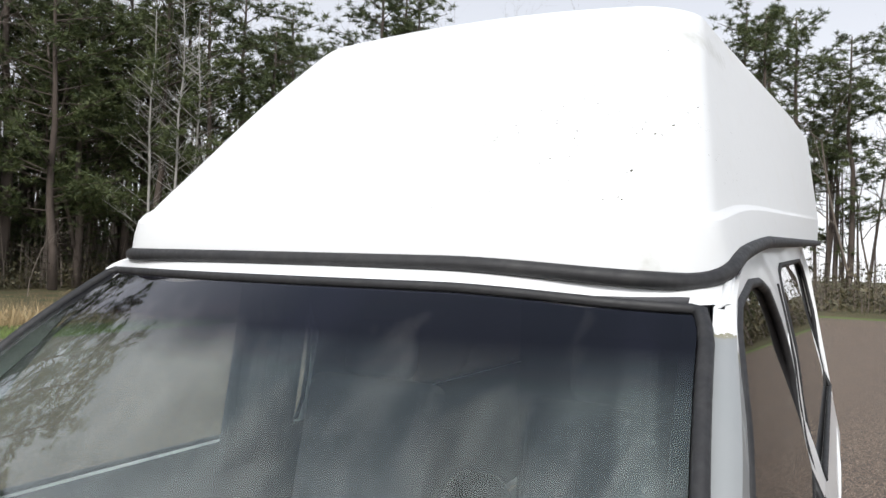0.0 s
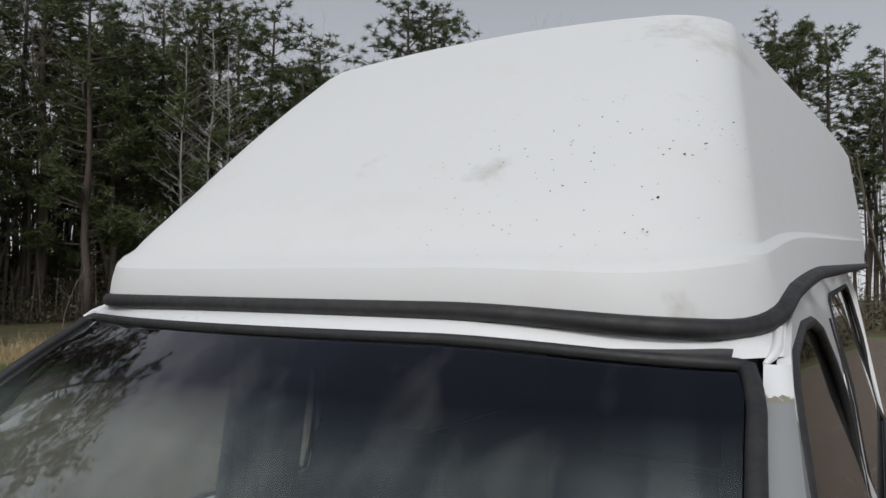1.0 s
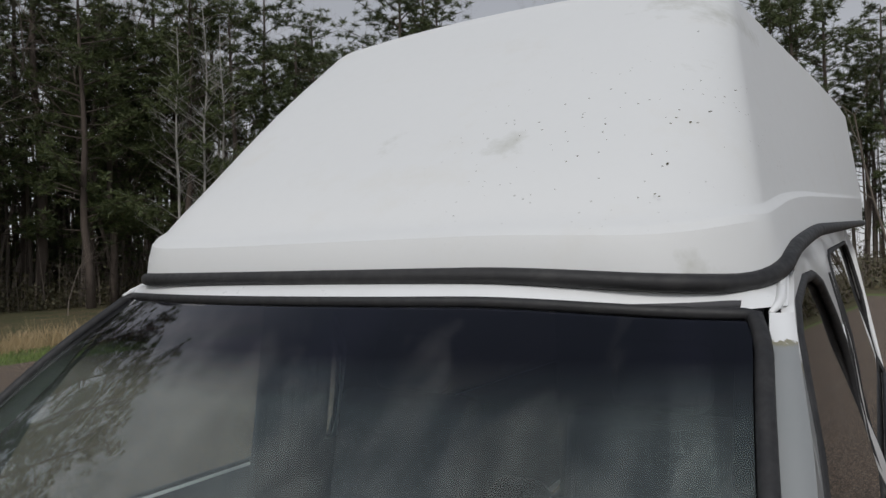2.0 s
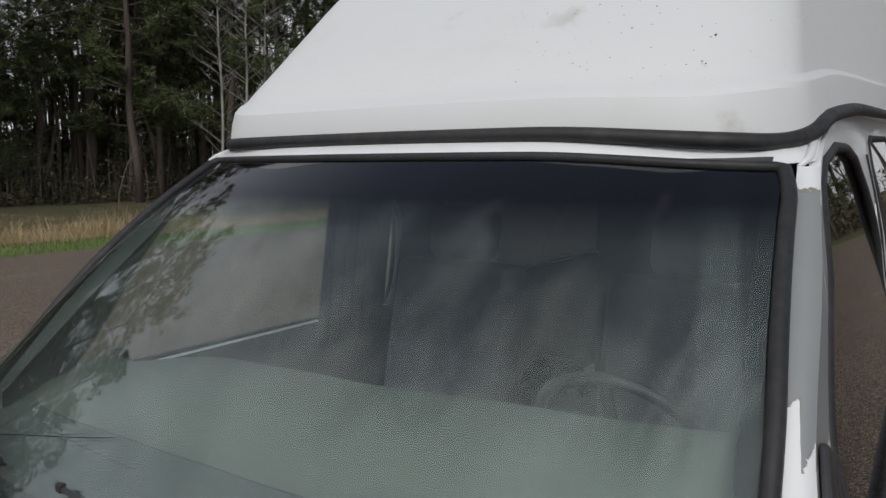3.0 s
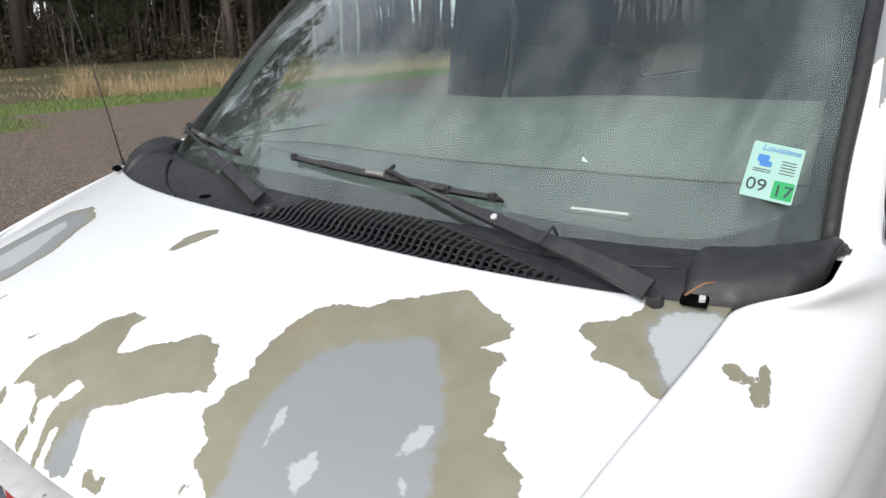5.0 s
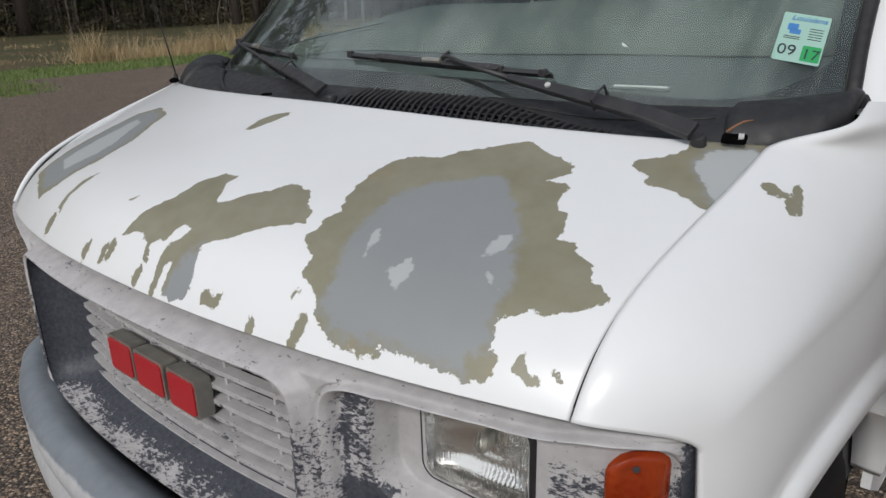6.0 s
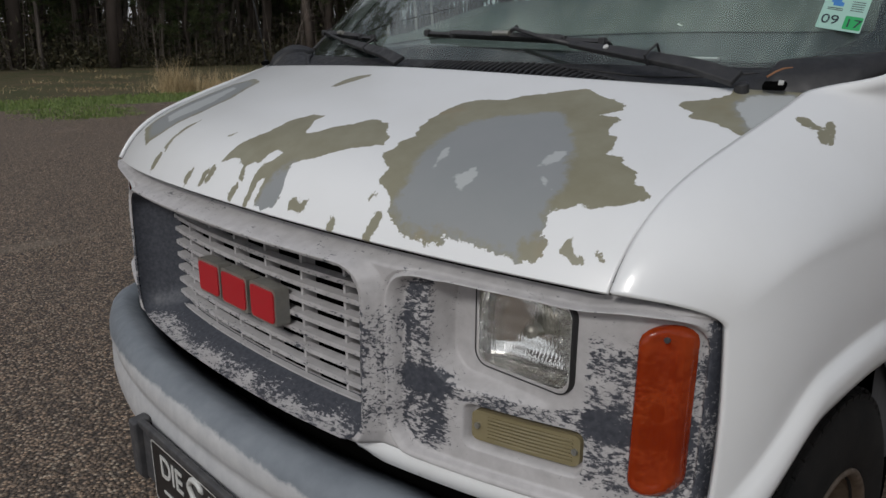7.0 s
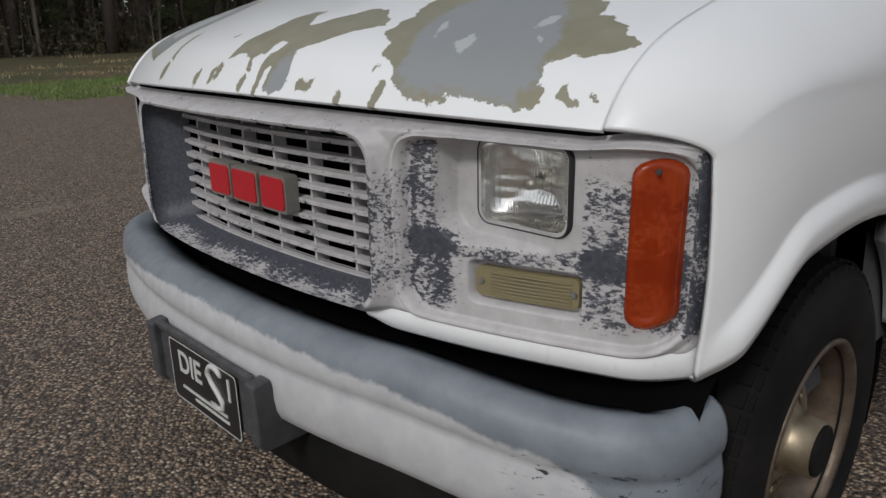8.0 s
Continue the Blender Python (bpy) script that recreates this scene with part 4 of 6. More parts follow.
def build_wheel(sx, y, steer=0.0):
    w = tagged(new("wheel"), "dusty alloy wheel with a black tyre")
    w.parent = van
    w.matrix_local = pose(0.845 * sx, y, 0.39, 0, 0, 0 if sx > 0 else 180)
    R = 0.385
    prof = [(0.208, 0.095), (0.222, 0.110), (0.262, 0.123), (0.310, 0.126), (0.348, 0.117), (0.371, 0.10), (R - 0.004, 0.085), (R, 0.05), (R, 0.0), (R, -0.06),
            (R - 0.006, -0.09), (0.35, -0.115), (0.28, -0.12), (0.208, -0.10)]
    v, f = lathe(prof)
    mesh_part("tyre", v, f, M["rubber"], w, "black rubber tyre")
    tread = []
    for k in range(60):
        a = 2 * math.pi * k / 60
        bm = bmesh.new()
        m = Matrix.Rotation(a, 4, "X")
        box(bm, (0.072, 0, R - 0.001), (0.040, 0.032, 0.006))
        box(bm, (0.03, 0.012, R - 0.001), (0.030, 0.032, 0.006))
        box(bm, (0.1005, 0, R - 0.0165), (0.006, 0.030, 0.016))
        bmesh.ops.transform(bm, matrix=m, verts=bm.verts)
        tread.append(bm)
    tb = bmesh.new()
    for bm in tread:
        me = bpy.data.meshes.new("tmp")
        bm.to_mesh(me)
        bm.free()
        tb.from_mesh(me)
        bpy.data.meshes.remove(me)
    part("tread", tb, M["rubber"], w)
    v, f = lathe([(0.214, 0.098), (0.213, 0.090), (0.204, 0.078), (0.196, 0.055), (0.192, 0.02), (0.190, -0.06), (0.212, -0.10)])
    mesh_part("rim", v, f, M["barrel"], w, "rust-stained rim")
    v, f = lathe([(0.219, 0.100), (0.229, 0.106), (0.231, 0.114), (0.225, 0.119), (0.217, 0.115), (0.212, 0.104), (0.212, 0.094)])
    mesh_part("rim_lip", v, f, M["barrel"], w, "worn metal rim lip")
    v, f = lathe([(0.192, 0.018), (0.184, 0.024), (0.176, 0.029), (0.168, 0.034), (0.160, 0.039), (0.152, 0.043), (0.144, 0.047), (0.136, 0.050), (0.128, 0.053), (0.120, 0.056),
                  (0.112, 0.059), (0.104, 0.062), (0.096, 0.065), (0.088, 0.068), (0.078, 0.072), (0.069, 0.077), (0.064, 0.086), (0.060, 0.126), (0.001, 0.128)], 128)
    # hand holes through the disc
    keep = []
    for q in f:
        c = np.mean([v[i] for i in q], axis=0)
        r, a = math.hypot(c[1], c[2]), math.atan2(c[2], c[1])
        hole = 0.074 < r < 0.150 and abs(((a / (2 * math.pi) * 8) % 1) - 0.5) < 0.29 * math.sqrt(max(0.03, 1 - ((r - 0.112) / 0.039) ** 2))
        if not hole:
            keep.append(q)
    thick(mesh_part("wheel_disc", v, keep, M["alloy"], w, "tan spoked wheel disc"), 0.012)
    bm = bmesh.new()
    tube(bm, [(0.10, 0, 0), (0.133, 0, 0), (0.136, 0, 0)], [0.054, 0.054, 0.048], 28)
    part("hub_cap", bm, M["rubber"], w, "black hub cap")
    v, f = lathe([(0.165, -0.01), (0.165, -0.03), (0.05, -0.03)], 32)
    mesh_part("brake_disc", v, f, M["rubber"], w)


for sx in (1, -1):
    build_wheel(sx, 0.79)
    build_wheel(sx, 4.13)


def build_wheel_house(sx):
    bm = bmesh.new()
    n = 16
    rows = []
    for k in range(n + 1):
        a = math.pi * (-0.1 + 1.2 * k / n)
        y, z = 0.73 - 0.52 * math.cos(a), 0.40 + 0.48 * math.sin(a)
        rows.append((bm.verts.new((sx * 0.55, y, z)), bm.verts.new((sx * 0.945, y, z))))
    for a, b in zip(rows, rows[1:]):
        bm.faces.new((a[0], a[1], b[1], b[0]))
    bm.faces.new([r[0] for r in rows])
    # wheel-well shade is put into the near-black colour of this lining
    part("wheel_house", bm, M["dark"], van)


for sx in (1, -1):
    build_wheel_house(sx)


# ---- windshield, cowl, wipers ----
def sheet(name, x_of, z_of, nu, nv, material, parent, label="", off=0.0, t=0.0):
    """A sheet on the windshield's curve; off metres in front of it."""
    verts = []
    for i in range(nu):
        for k in range(nv):
            u, v = i / (nu - 1), k / (nv - 1)
            x, z = x_of(u, v), z_of(u, v)
            e = 0.002
            n = Vector((-(glass_y(x + e, z) - glass_y(x - e, z)) / (2 * e), 1.0, -(glass_y(x, z + e) - glass_y(x, z - e)) / (2 * e))).normalized()
            p = Vector((x, glass_y(x, z), z)) - n * off
            verts.append(p)
    ob = mesh_part(name, verts, grid_faces(nu, nv), material, parent, label)
    if t:
        thick(ob, t)
    return ob


def border_top(x):
    """Upper edge of the black border along the foot of the glass, with rounded corners."""
    d = min(1.0, max(0.0, (x - 0.70) / 0.155))
    return 1.387 - 0.022 * min(1.0, (x / 0.65) ** 2) + 0.085 * (1 - math.sqrt(1 - d * d))


def build_windshield():
    w = tagged(new("windshield"), "curved windshield with a shaded top band and black border")
    w.parent = van
    z0, z1 = 1.335, 1.935
    a = sheet("pane", lambda u, v: (2 * u - 1) * glass_half(z0 + (z1 - z0) * v), lambda u, v: z0 + (z1 - float(lean((2 * u - 1) * 0.78)) - z0) * v, 60, 40, M["shield"], w,
              "greenish laminated glass with a blue shade band", t=0.005)
    a.visible_shadow = False
    a.modifiers[-1].use_rim = False
    # ceramic border behind the glass
    n = 40
    for name, rows in (("border_bottom", None), ("border_side", 1), ("border_side", -1)):
        if rows is None:
            sheet(name, lambda u, v: (2 * u - 1) * glass_half(1.34), lambda u, v: 1.335 + (border_top(abs(2 * u - 1) * glass_half(1.34)) - 1.335) * v,
                  160, 4, M["frit"], w, off=-0.008)
        else:
            sheet(name, lambda u, v, s=rows: s * (glass_half(1.335 + 0.6 * v) + 0.012 - 0.038 * u), lambda u, v: 1.335 + 0.6 * v, 4, 24, M["frit"], w, off=-0.0085)
    # rubber moulding round the glass
    bm = bmesh.new()
    pts = []
    for k in range(25):
        z = 1.356 + 0.579 * k / 24
        x = glass_half(z) + 0.012 - 0.010 * float(smooth(1.62, 1.42, z))
        pts.append((x, glass_y(x, z) - 0.004, z))
    line = [(-x, y, z) for x, y, z in pts]
    for k in range(25):
        z = 1.356 + 0.562 * k / 24
        x = glass_half(z) + 0.012 - 0.010 * float(smooth(1.62, 1.42, z)) - 0.012 * float(smooth(1.88, 1.92, z))
        pts[k] = (x, float(glass_y(x, z)) - 0.004, z)
    top = [(x, float(glass_y(x, 1.943 - lean(x))) + 0.002, 1.945 - float(lean(x))) for x in np.linspace(-glass_half(1.94), glass_half(1.94) - 0.012, 30)]
    tube(bm, line + top + pts[::-1], [0.0135] * 25 + [0.010] * 30 + [0.0135] * 25, 8)
    part("moulding", bm, M["seal"], w, "black rubber moulding", smooth=True)
    return w


windshield = build_windshield()


CRACK = ((-0.441, 1.417), (-0.084, 1.480))


def build_crack():
    pts = []
    for k in range(13):
        t = k / 12
        x, z = CRACK[0][0] + (CRACK[1][0] - CRACK[0][0]) * t, CRACK[0][1] + (CRACK[1][1] - CRACK[0][1]) * t
        pts.append((x, float(glass_y(x, z)) - 0.0035, z + 0.0035 + 0.0015 * math.sin(5 * t)))
    bm = bmesh.new()
    tube(bm, pts, 0.0007, 5)
    part("crack", bm, M["frit"], windshield, "long thin dark crack", smooth=True)


build_crack()


def build_sticker():
    s = tagged(new("inspection_sticker"), "pale green inspection sticker on the windshield")
    s.parent = van
    cz, cx = 1.4525, 0.793
    ex = Vector((0.0735, 0.020, -0.013)).normalized()
    p0 = Vector((cx, glass_y(cx, cz), cz))
    ez = Vector((0.0, 0.0707, 0.0707)).normalized()
    ez = (ez - ex * ez.dot(ex)).normalized()
    nrm = ex.cross(ez)
    W, H = 0.076, 0.102

    def at(u, v, w=0.0):
        return p0 + ex * u + ez * v + nrm * (0.0035 + w)
    bm = bmesh.new()
    prism(bm, rounded(W, H, 0.003, 2), at, 0.0006)
    part("film", bm, M["sticker"], s)
    for u, v, w, h, m in ((0.021, -0.03, 0.03, 0.032, "green"), (-0.018, 0.021, 0.017, 0.014, "blue"), (-0.013, 0.012, 0.018, 0.01, "blue"),):
        bm = bmesh.new()
        prism(bm, rounded(w, h, 0.002, 2, u, v), lambda a, b, c: at(a, b, 0.0008 + c), 0.0004)
        part("print", bm, M[m], s)
    for k in range(5):
        bm = bmesh.new()
        prism(bm, rounded(0.022, 0.0016, 0.0005, 1, 0.02, 0.022 - 0.0055 * k), lambda a, b, c: at(a, b, 0.0008 + c), 0.0003)
        part("bar", bm, M["holder"], s)
    for k in range(2):
        bm = bmesh.new()
        prism(bm, rounded(0.026, 0.0016, 0.0005, 1, -0.016, 0.001 - 0.004 * k), lambda a, b, c: at(a, b, 0.0008 + c), 0.0003)
        part("bar", bm, M["holder"], s)
    for text, u, v, size, shear, m in (("09", -0.018, -0.038, 0.031, 0.0, "ink"), ("17", 0.021, -0.041, 0.029, 0.0, "ink"), ("Louisiana", 0.004, 0.036, 0.0155, 0.3, "blue")):
        cu = bpy.data.curves.new("text", "FONT")
        cu.body, cu.size, cu.align_x, cu.shear, cu.extrude = text, size, "CENTER", shear, 0.0002
        cu.materials.append(M[m])
        ob = new("lettering", cu)
        rot = Matrix((ex, ez, nrm)).transposed().to_4x4()
        ob.matrix_world = Matrix.Translation(at(u, v, 0.0014)) @ rot
        ob.parent = s
    return s


build_sticker()


def cowl_pt(x, t):
    """From the hood's rear edge (t = 0) to under the glass (t = 1)."""
    y0, z0 = float(rear_y(min(abs(x), 0.835))) + 0.004, None
    if abs(x) > 0.835:
        y0 += (abs(x) - 0.835) * 0.75 + 2.0 * max(0.0, abs(x) - 0.89)
    z0 = float(hood_z(min(abs(x), 0.82), y0)) - 0.010
    zg = 1.352
    yg = float(glass_y(x, zg)) - 0.006
    bulge = 0.028 * smooth(0.62, 0.86, abs(x)) * math.sin(math.pi * min(1, t * 1.1)) - 0.012 * math.sin(math.pi * t) * smooth(0.7, 0.5, abs(x))
    left = 0.014 * smooth(-0.5, -0.85, x) * smooth(0.0, 0.35, t) * smooth(1.0, 0.75, t)
    return Vector((x, y0 + (yg - y0) * t, z0 + (zg - z0) * t + bulge + left))


def in_vent(x, t):
    """The slotted part of the cowl, tapering from the centre towards the driver's side."""
    if not -0.10 < x < 0.60:
        return False
    y = cowl_pt(x, t).y
    q = (x + 0.10) / 0.69
    back = 0.746 - 0.0204 * q - 0.045 * q ** 3 + (0.0 if x > 0.02 else (x - 0.02) * 1.1)
    return t > 0.03 and y < back


def build_cowl():
    c = tagged(new("cowl"), "faded black plastic cowl with a slotted air intake")
    c.parent = van
    nu, nv = 320, 48
    xs = np.linspace(-0.895, 0.918, nu)
    verts = [cowl_pt(x, k / (nv - 1)) for x in xs for k in range(nv)]
    keep = []
    for f in grid_faces(nu, nv):
        if not all(in_vent(verts[i].x, (i % nv) / (nv - 1)) for i in f):
            keep.append(f)
    ob = mesh_part("cowl_panel", verts, keep, M["cowl"], c)
    thick(ob, 0.004)
    # ribs with a slight S, and cross bars
    cols = 44
    for k in range(cols):
        x = -0.093 + 0.69 * k / (cols - 1)
        ts = [t for t in np.linspace(0.0, 1.0, 60) if in_vent(x, t)]
        if len(ts) < 2:
            continue
        bm = bmesh.new()
        line = []
        for t in np.linspace(ts[0] - 0.02, ts[-1] + 0.02, 9):
            f = (t - ts[0]) / (ts[-1] - ts[0] + 1e-6)
            p = cowl_pt(x, t)
            line.append(Vector((p.x + 0.007 * math.sin(f * 2 * math.pi) * (ts[-1] - ts[0]) / 0.6 - 0.02 * f * (ts[-1] - ts[0]), p.y, p.z - 0.0003)))
        rows = [[bm.verts.new(q + Vector((dx, 0, dz))) for dx, dz in ((-0.0037, -0.001), (-0.0029, 0.0008), (0.0029, 0.0008), (0.0037, -0.001), (0.0024, -0.012), (-0.0024, -0.012))] for q in line]
        for a, b in zip(rows, rows[1:]):
            for j in range(6):
                bm.faces.new((a[j], a[(j + 1) % 6], b[(j + 1) % 6], b[j]))
        bm.faces.new(rows[0])
        bm.faces.new(rows[-1][::-1])
        part("slat", bm, M["cowl"], c)
    for y in np.arange(0.598, 0.742, 0.0188):
        xs2 = [x for x in np.linspace(-0.1, 0.6, 71) if any(in_vent(x, t) and abs(cowl_pt(x, t).y - y - 0.10 * max(0, x) ** 2) < 0.005 for t in np.linspace(0, 1, 60))]
        if len(xs2) < 3:
            continue
        bm = bmesh.new()
        line = []
        for x in xs2:
            t = min(np.linspace(0, 1, 60), key=lambda q: abs(cowl_pt(x, q).y - y - 0.10 * max(0, x) ** 2))
            p = cowl_pt(x, t)
            line.append((p.x, p.y, p.z - 0.0055))
        tube(bm, line, 0.0019, 6)
        part("crossbar", bm, M["cowl"], c)
    # moulded edge beside the far wiper well, and the seam under the driver's wiper
    for line, r in (([(-0.66 + 0.30 * t ** 1.6, 0.80 - 0.72 * t) for t in np.linspace(0, 1, 24)], 0.007), ([(0.36 + 0.38 * t, 0.86 - 0.40 * t) for t in np.linspace(0, 1, 24)], 0.0022)):
        bm = bmesh.new()
        tube(bm, [cowl_pt(x, t) + Vector((0, 0, 0.001)) for x, t in line], [r * 0.4] + [r] * 22 + [r * 0.4], 8)
        part("moulded_rib", bm, M["cowl"], c, smooth=True)
    bm = bmesh.new()
    tube(bm, [cowl_pt(-0.30, 0.42) + Vector((0, 0, -0.004)), cowl_pt(-0.30, 0.42) + Vector((0, 0, 0.003))], [0.017, 0.012], 16)
    part("spindle_collar", bm, M["dark"], c, "dark collar round the wiper spindle")
    # plenum floor, its near-black colour standing in for shade under the slots
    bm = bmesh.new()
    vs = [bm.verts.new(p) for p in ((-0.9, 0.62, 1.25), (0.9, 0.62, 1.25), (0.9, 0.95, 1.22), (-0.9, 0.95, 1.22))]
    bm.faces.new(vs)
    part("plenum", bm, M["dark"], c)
    # smooth corner pieces, each with a near-black box painted as a clip recess's shade
    for sx in (1, -1):
        verts, nu, nv = [], 28, 18
        for i in range(nu):
            for k in range(nv):
                u, t = i / (nu - 1), k / (nv - 1)
                left = 0.772 - 0.030 * math.sin(math.pi * 0.5 * t)
                x = left + ((0.918 if sx > 0 else 0.888) - left) * u
                e = min(1.0, u / 0.10, (1 - u) / 0.08, t / 0.14 + 0.05, (1 - t) / 0.10)
                p = cowl_pt(x, 0.02 + 0.97 * t)
                verts.append((sx * x, p.y - (0.014 if k == 0 else 0.0), p.z - (0.018 if k == 0 else 0.004) + 0.020 * math.sin(math.pi / 2 * max(0.0, e))))
        thick(mesh_part("end_cap", verts, grid_faces(nu, nv), M["cowl"], c, "smooth black corner piece"), 0.003)
        bm = bmesh.new()
        box(bm, (0, 0, 0), (0.036, 0.018, 0.010))
        ob = part("clip_recess", bm, M["dark"], c)
        ob.matrix_basis = pose(0.795 * sx, 0.690, 1.328, 22, 0, 10 * sx)
        soften(ob, 0.003)
    bm = bmesh.new()
    box(bm, (0.806, 0.688, 1.333), (0.008, 0.010, 0.005), pose(0, 0, 0, 20, 0, 18))
    part("clip", bm, M["silver"], c, "pale plastic clip")
    bm = bmesh.new()
    tube(bm, [(0.748, 0.676, 1.308), (0.747, 0.673, 1.329), (0.7465, 0.672, 1.331)], [0.0125, 0.0115, 0.008], 18)
    soften(part("pivot_cap", bm, M["black"], c), 0.003)
    bm = bmesh.new()
    p = cowl_pt(-0.07, 0.55)
    tube(bm, [p + Vector((0, 0, -0.02)), p + Vector((0, 0, 0.010))], [0.016, 0.013], 16)
    soften(part("pivot_cap", bm, M["black"], c), 0.004)


build_cowl()


def on_glass(x, z, off):
    return Vector((x, float(glass_y(x, z)) - off * 0.75, z + off * 0.66))


def build_wiper(pivot, mount, tip_a, tip_b, bolt):
    w = tagged(new("wiper"), "black windshield wiper with a dusty steel arm")
    w.parent = van
    pivot, mount = Vector(pivot), Vector(mount)
    d = mount - pivot
    up = Vector((0, -0.6, 0.8))
    mid = pivot + d * 0.42
    bm = bmesh.new()
    line = [pivot, pivot + d * 0.15 + up * 0.012, mid + up * 0.012, pivot + d * 0.68 + up * 0.010]
    wid = [0.018, 0.016, 0.0135, 0.008]
    rows = []
    side = d.cross(up).normalized()
    for p, r in zip(line, wid):
        rows.append([bm.verts.new(p + side * a + up * b) for a, b in ((-r, 0), (-r * 0.85, 0.010), (r * 0.85, 0.010), (r, 0))])
    for a, b in zip(rows, rows[1:]):
        for j in range(4):
            bm.faces.new((a[j], a[(j + 1) % 4], b[(j + 1) % 4], b[j]))
    bm.faces.new(rows[0])
    bm.faces.new(rows[-1][::-1])
    soften(part("arm", bm, M["black"], w), 0.002)
    bm = bmesh.new()
    hook = mount + up * 0.022
    tube(bm, [pivot + d * 0.66 + up * 0.014, pivot + d * 0.86 + up * 0.02, mount + d.normalized() * -0.02 + up * 0.03, hook, mount + side * 0.02 + up * 0.02], [0.006, 0.005, 0.0045, 0.0045, 0.004], 8)
    part("rod", bm, M["black"], w, smooth=True)
    if bolt:
        bm = bmesh.new()
        p = pivot + d * bolt + up * 0.021
        tube(bm, [p, p + up * 0.004], 0.0055, 12)
        part("rivet", bm, M["silver"], w)
    bm = bmesh.new()
    p = pivot + d * 0.30 + up * 0.014
    tube(bm, [p - side * 0.018, p - side * 0.018 + up * 0.022, p + side * 0.018 + up * 0.022, p + side * 0.018], 0.0028, 6)
    part("clip", bm, M["black"], w)
    # blade: rubber, spine with holes, end claws
    a, b = Vector(tip_a), Vector(tip_b)
    e = (b - a)
    n = 30

    def along(t, off):
        x = a.x + e.x * t
        z = a.z + e.z * t
        return on_glass(x, z, off)
    for nm, o0, o1, half, t0, t1, mt in (("rubber", 0.001, 0.014, 0.002, 0.0, 1.0, "seal"), ("spine", 0.016, 0.022, 0.006, 0.20, 0.80, "black"), ("spring_bar", 0.013, 0.016, 0.0045, 0.01, 0.99, "black")):
        bm = bmesh.new()
        rows = []
        for k in range(n + 1):
            t = t0 + (t1 - t0) * k / n
            p, q = along(t, o0), along(t, o1)
            s = (q - p).cross(e).normalized()
            rows.append([bm.verts.new(v) for v in (p - s * half, p + s * half, q + s * half, q - s * half)])
        for r, s in zip(rows, rows[1:]):
            for j in range(4):
                bm.faces.new((r[j], r[(j + 1) % 4], s[(j + 1) % 4], s[j]))
        bm.faces.new(rows[0])
        bm.faces.new(rows[-1][::-1])
        part(nm, bm, M[mt], w)
    for t in [0.24 + 0.04 * k for k in range(14)]:
        if 0.44 < t < 0.56:
            continue
        bm = bmesh.new()
        p = along(t, 0.0222)
        s = (along(t, 0.03) - along(t, 0.0)).normalized()
        tube(bm, [p - s * 0.001, p + s * 0.0008], 0.0036, 8)
        part("slot", bm, M["holder"], w)
    bm = bmesh.new()
    tube(bm, [along(0.46, 0.024), along(0.55, 0.026)], 0.006, 8)
    part("saddle", bm, M["dull"], w, "bright worn saddle")
    for t in (0.02, 0.2, 0.8, 0.97):
        bm = bmesh.new()
        box(bm, along(t, 0.014), (0.016, 0.012, 0.016))
        soften(part("claw", bm, M["black"], w), 0.003)


build_wiper((0.742, 0.668, 1.335), (0.17, 0.762, 1.402), (-0.13, 0.0, 1.408), (0.415, 0.0, 1.388), 0.50)
build_wiper((-0.105, 0.655, 1.345), (-0.69, 0.86, 1.402), (-0.78, 0.0, 1.412), (-0.34, 0.0, 1.395), 0.0)


def build_antenna():
    a = tagged(new("antenna"), "thin black whip antenna on a rubber foot")
    a.parent = van
    bm = bmesh.new()
    tube(bm, [(-0.898, 0.752, 1.265), (-0.898, 0.752, 1.305), (-0.897, 0.756, 1.335)], [0.016, 0.011, 0.005], 12)
    part("foot", bm, M["black"], a, smooth=True)
    bm = bmesh.new()
    tube(bm, [(-0.897, 0.756, 1.33), (-0.918, 0.742, 1.48), (-0.945, 0.722, 1.65), (-0.975, 0.70, 1.82)], [0.0022, 0.0018, 0.0015, 0.0012], 6)
    part("whip", bm, M["black"], a, smooth=True)


build_antenna()


# ---- upper body ----
def rail_z(y):
    return 1.945 + 0.05 * smooth(1.58, 1.85, y) + 0.06 * smooth(1.7, 2.3, y) + 0.035 * np.maximum(0, y - 2.2)


def pillar_y(z):
    x = glass_half(z)
    return float(glass_y(x, z))


FRONT_WINDOW = [(1.20, 1.335), (1.30, 1.50), (1.40, 1.665), (1.52, 1.815), (1.60, 1.885), (1.70, 1.93), (1.95, 1.965), (2.2, 1.968), (2.36, 1.945), (2.50, 1.86), (2.62, 1.70), (2.66, 1.335)]
REAR_WINDOW = [(2.95, 1.335), (2.90, 1.93), (2.96, 1.995), (3.1, 2.02), (4.9, 2.075), (5.1, 2.05), (5.18, 1.97), (5.22, 1.335)]


def inset(poly, d):
    c = np.mean(poly, axis=0)
    return [(c[0] + (y - c[0]) * (1 - d), c[1] + (z - c[1]) * (1 - 2 * d)) for y, z in poly]


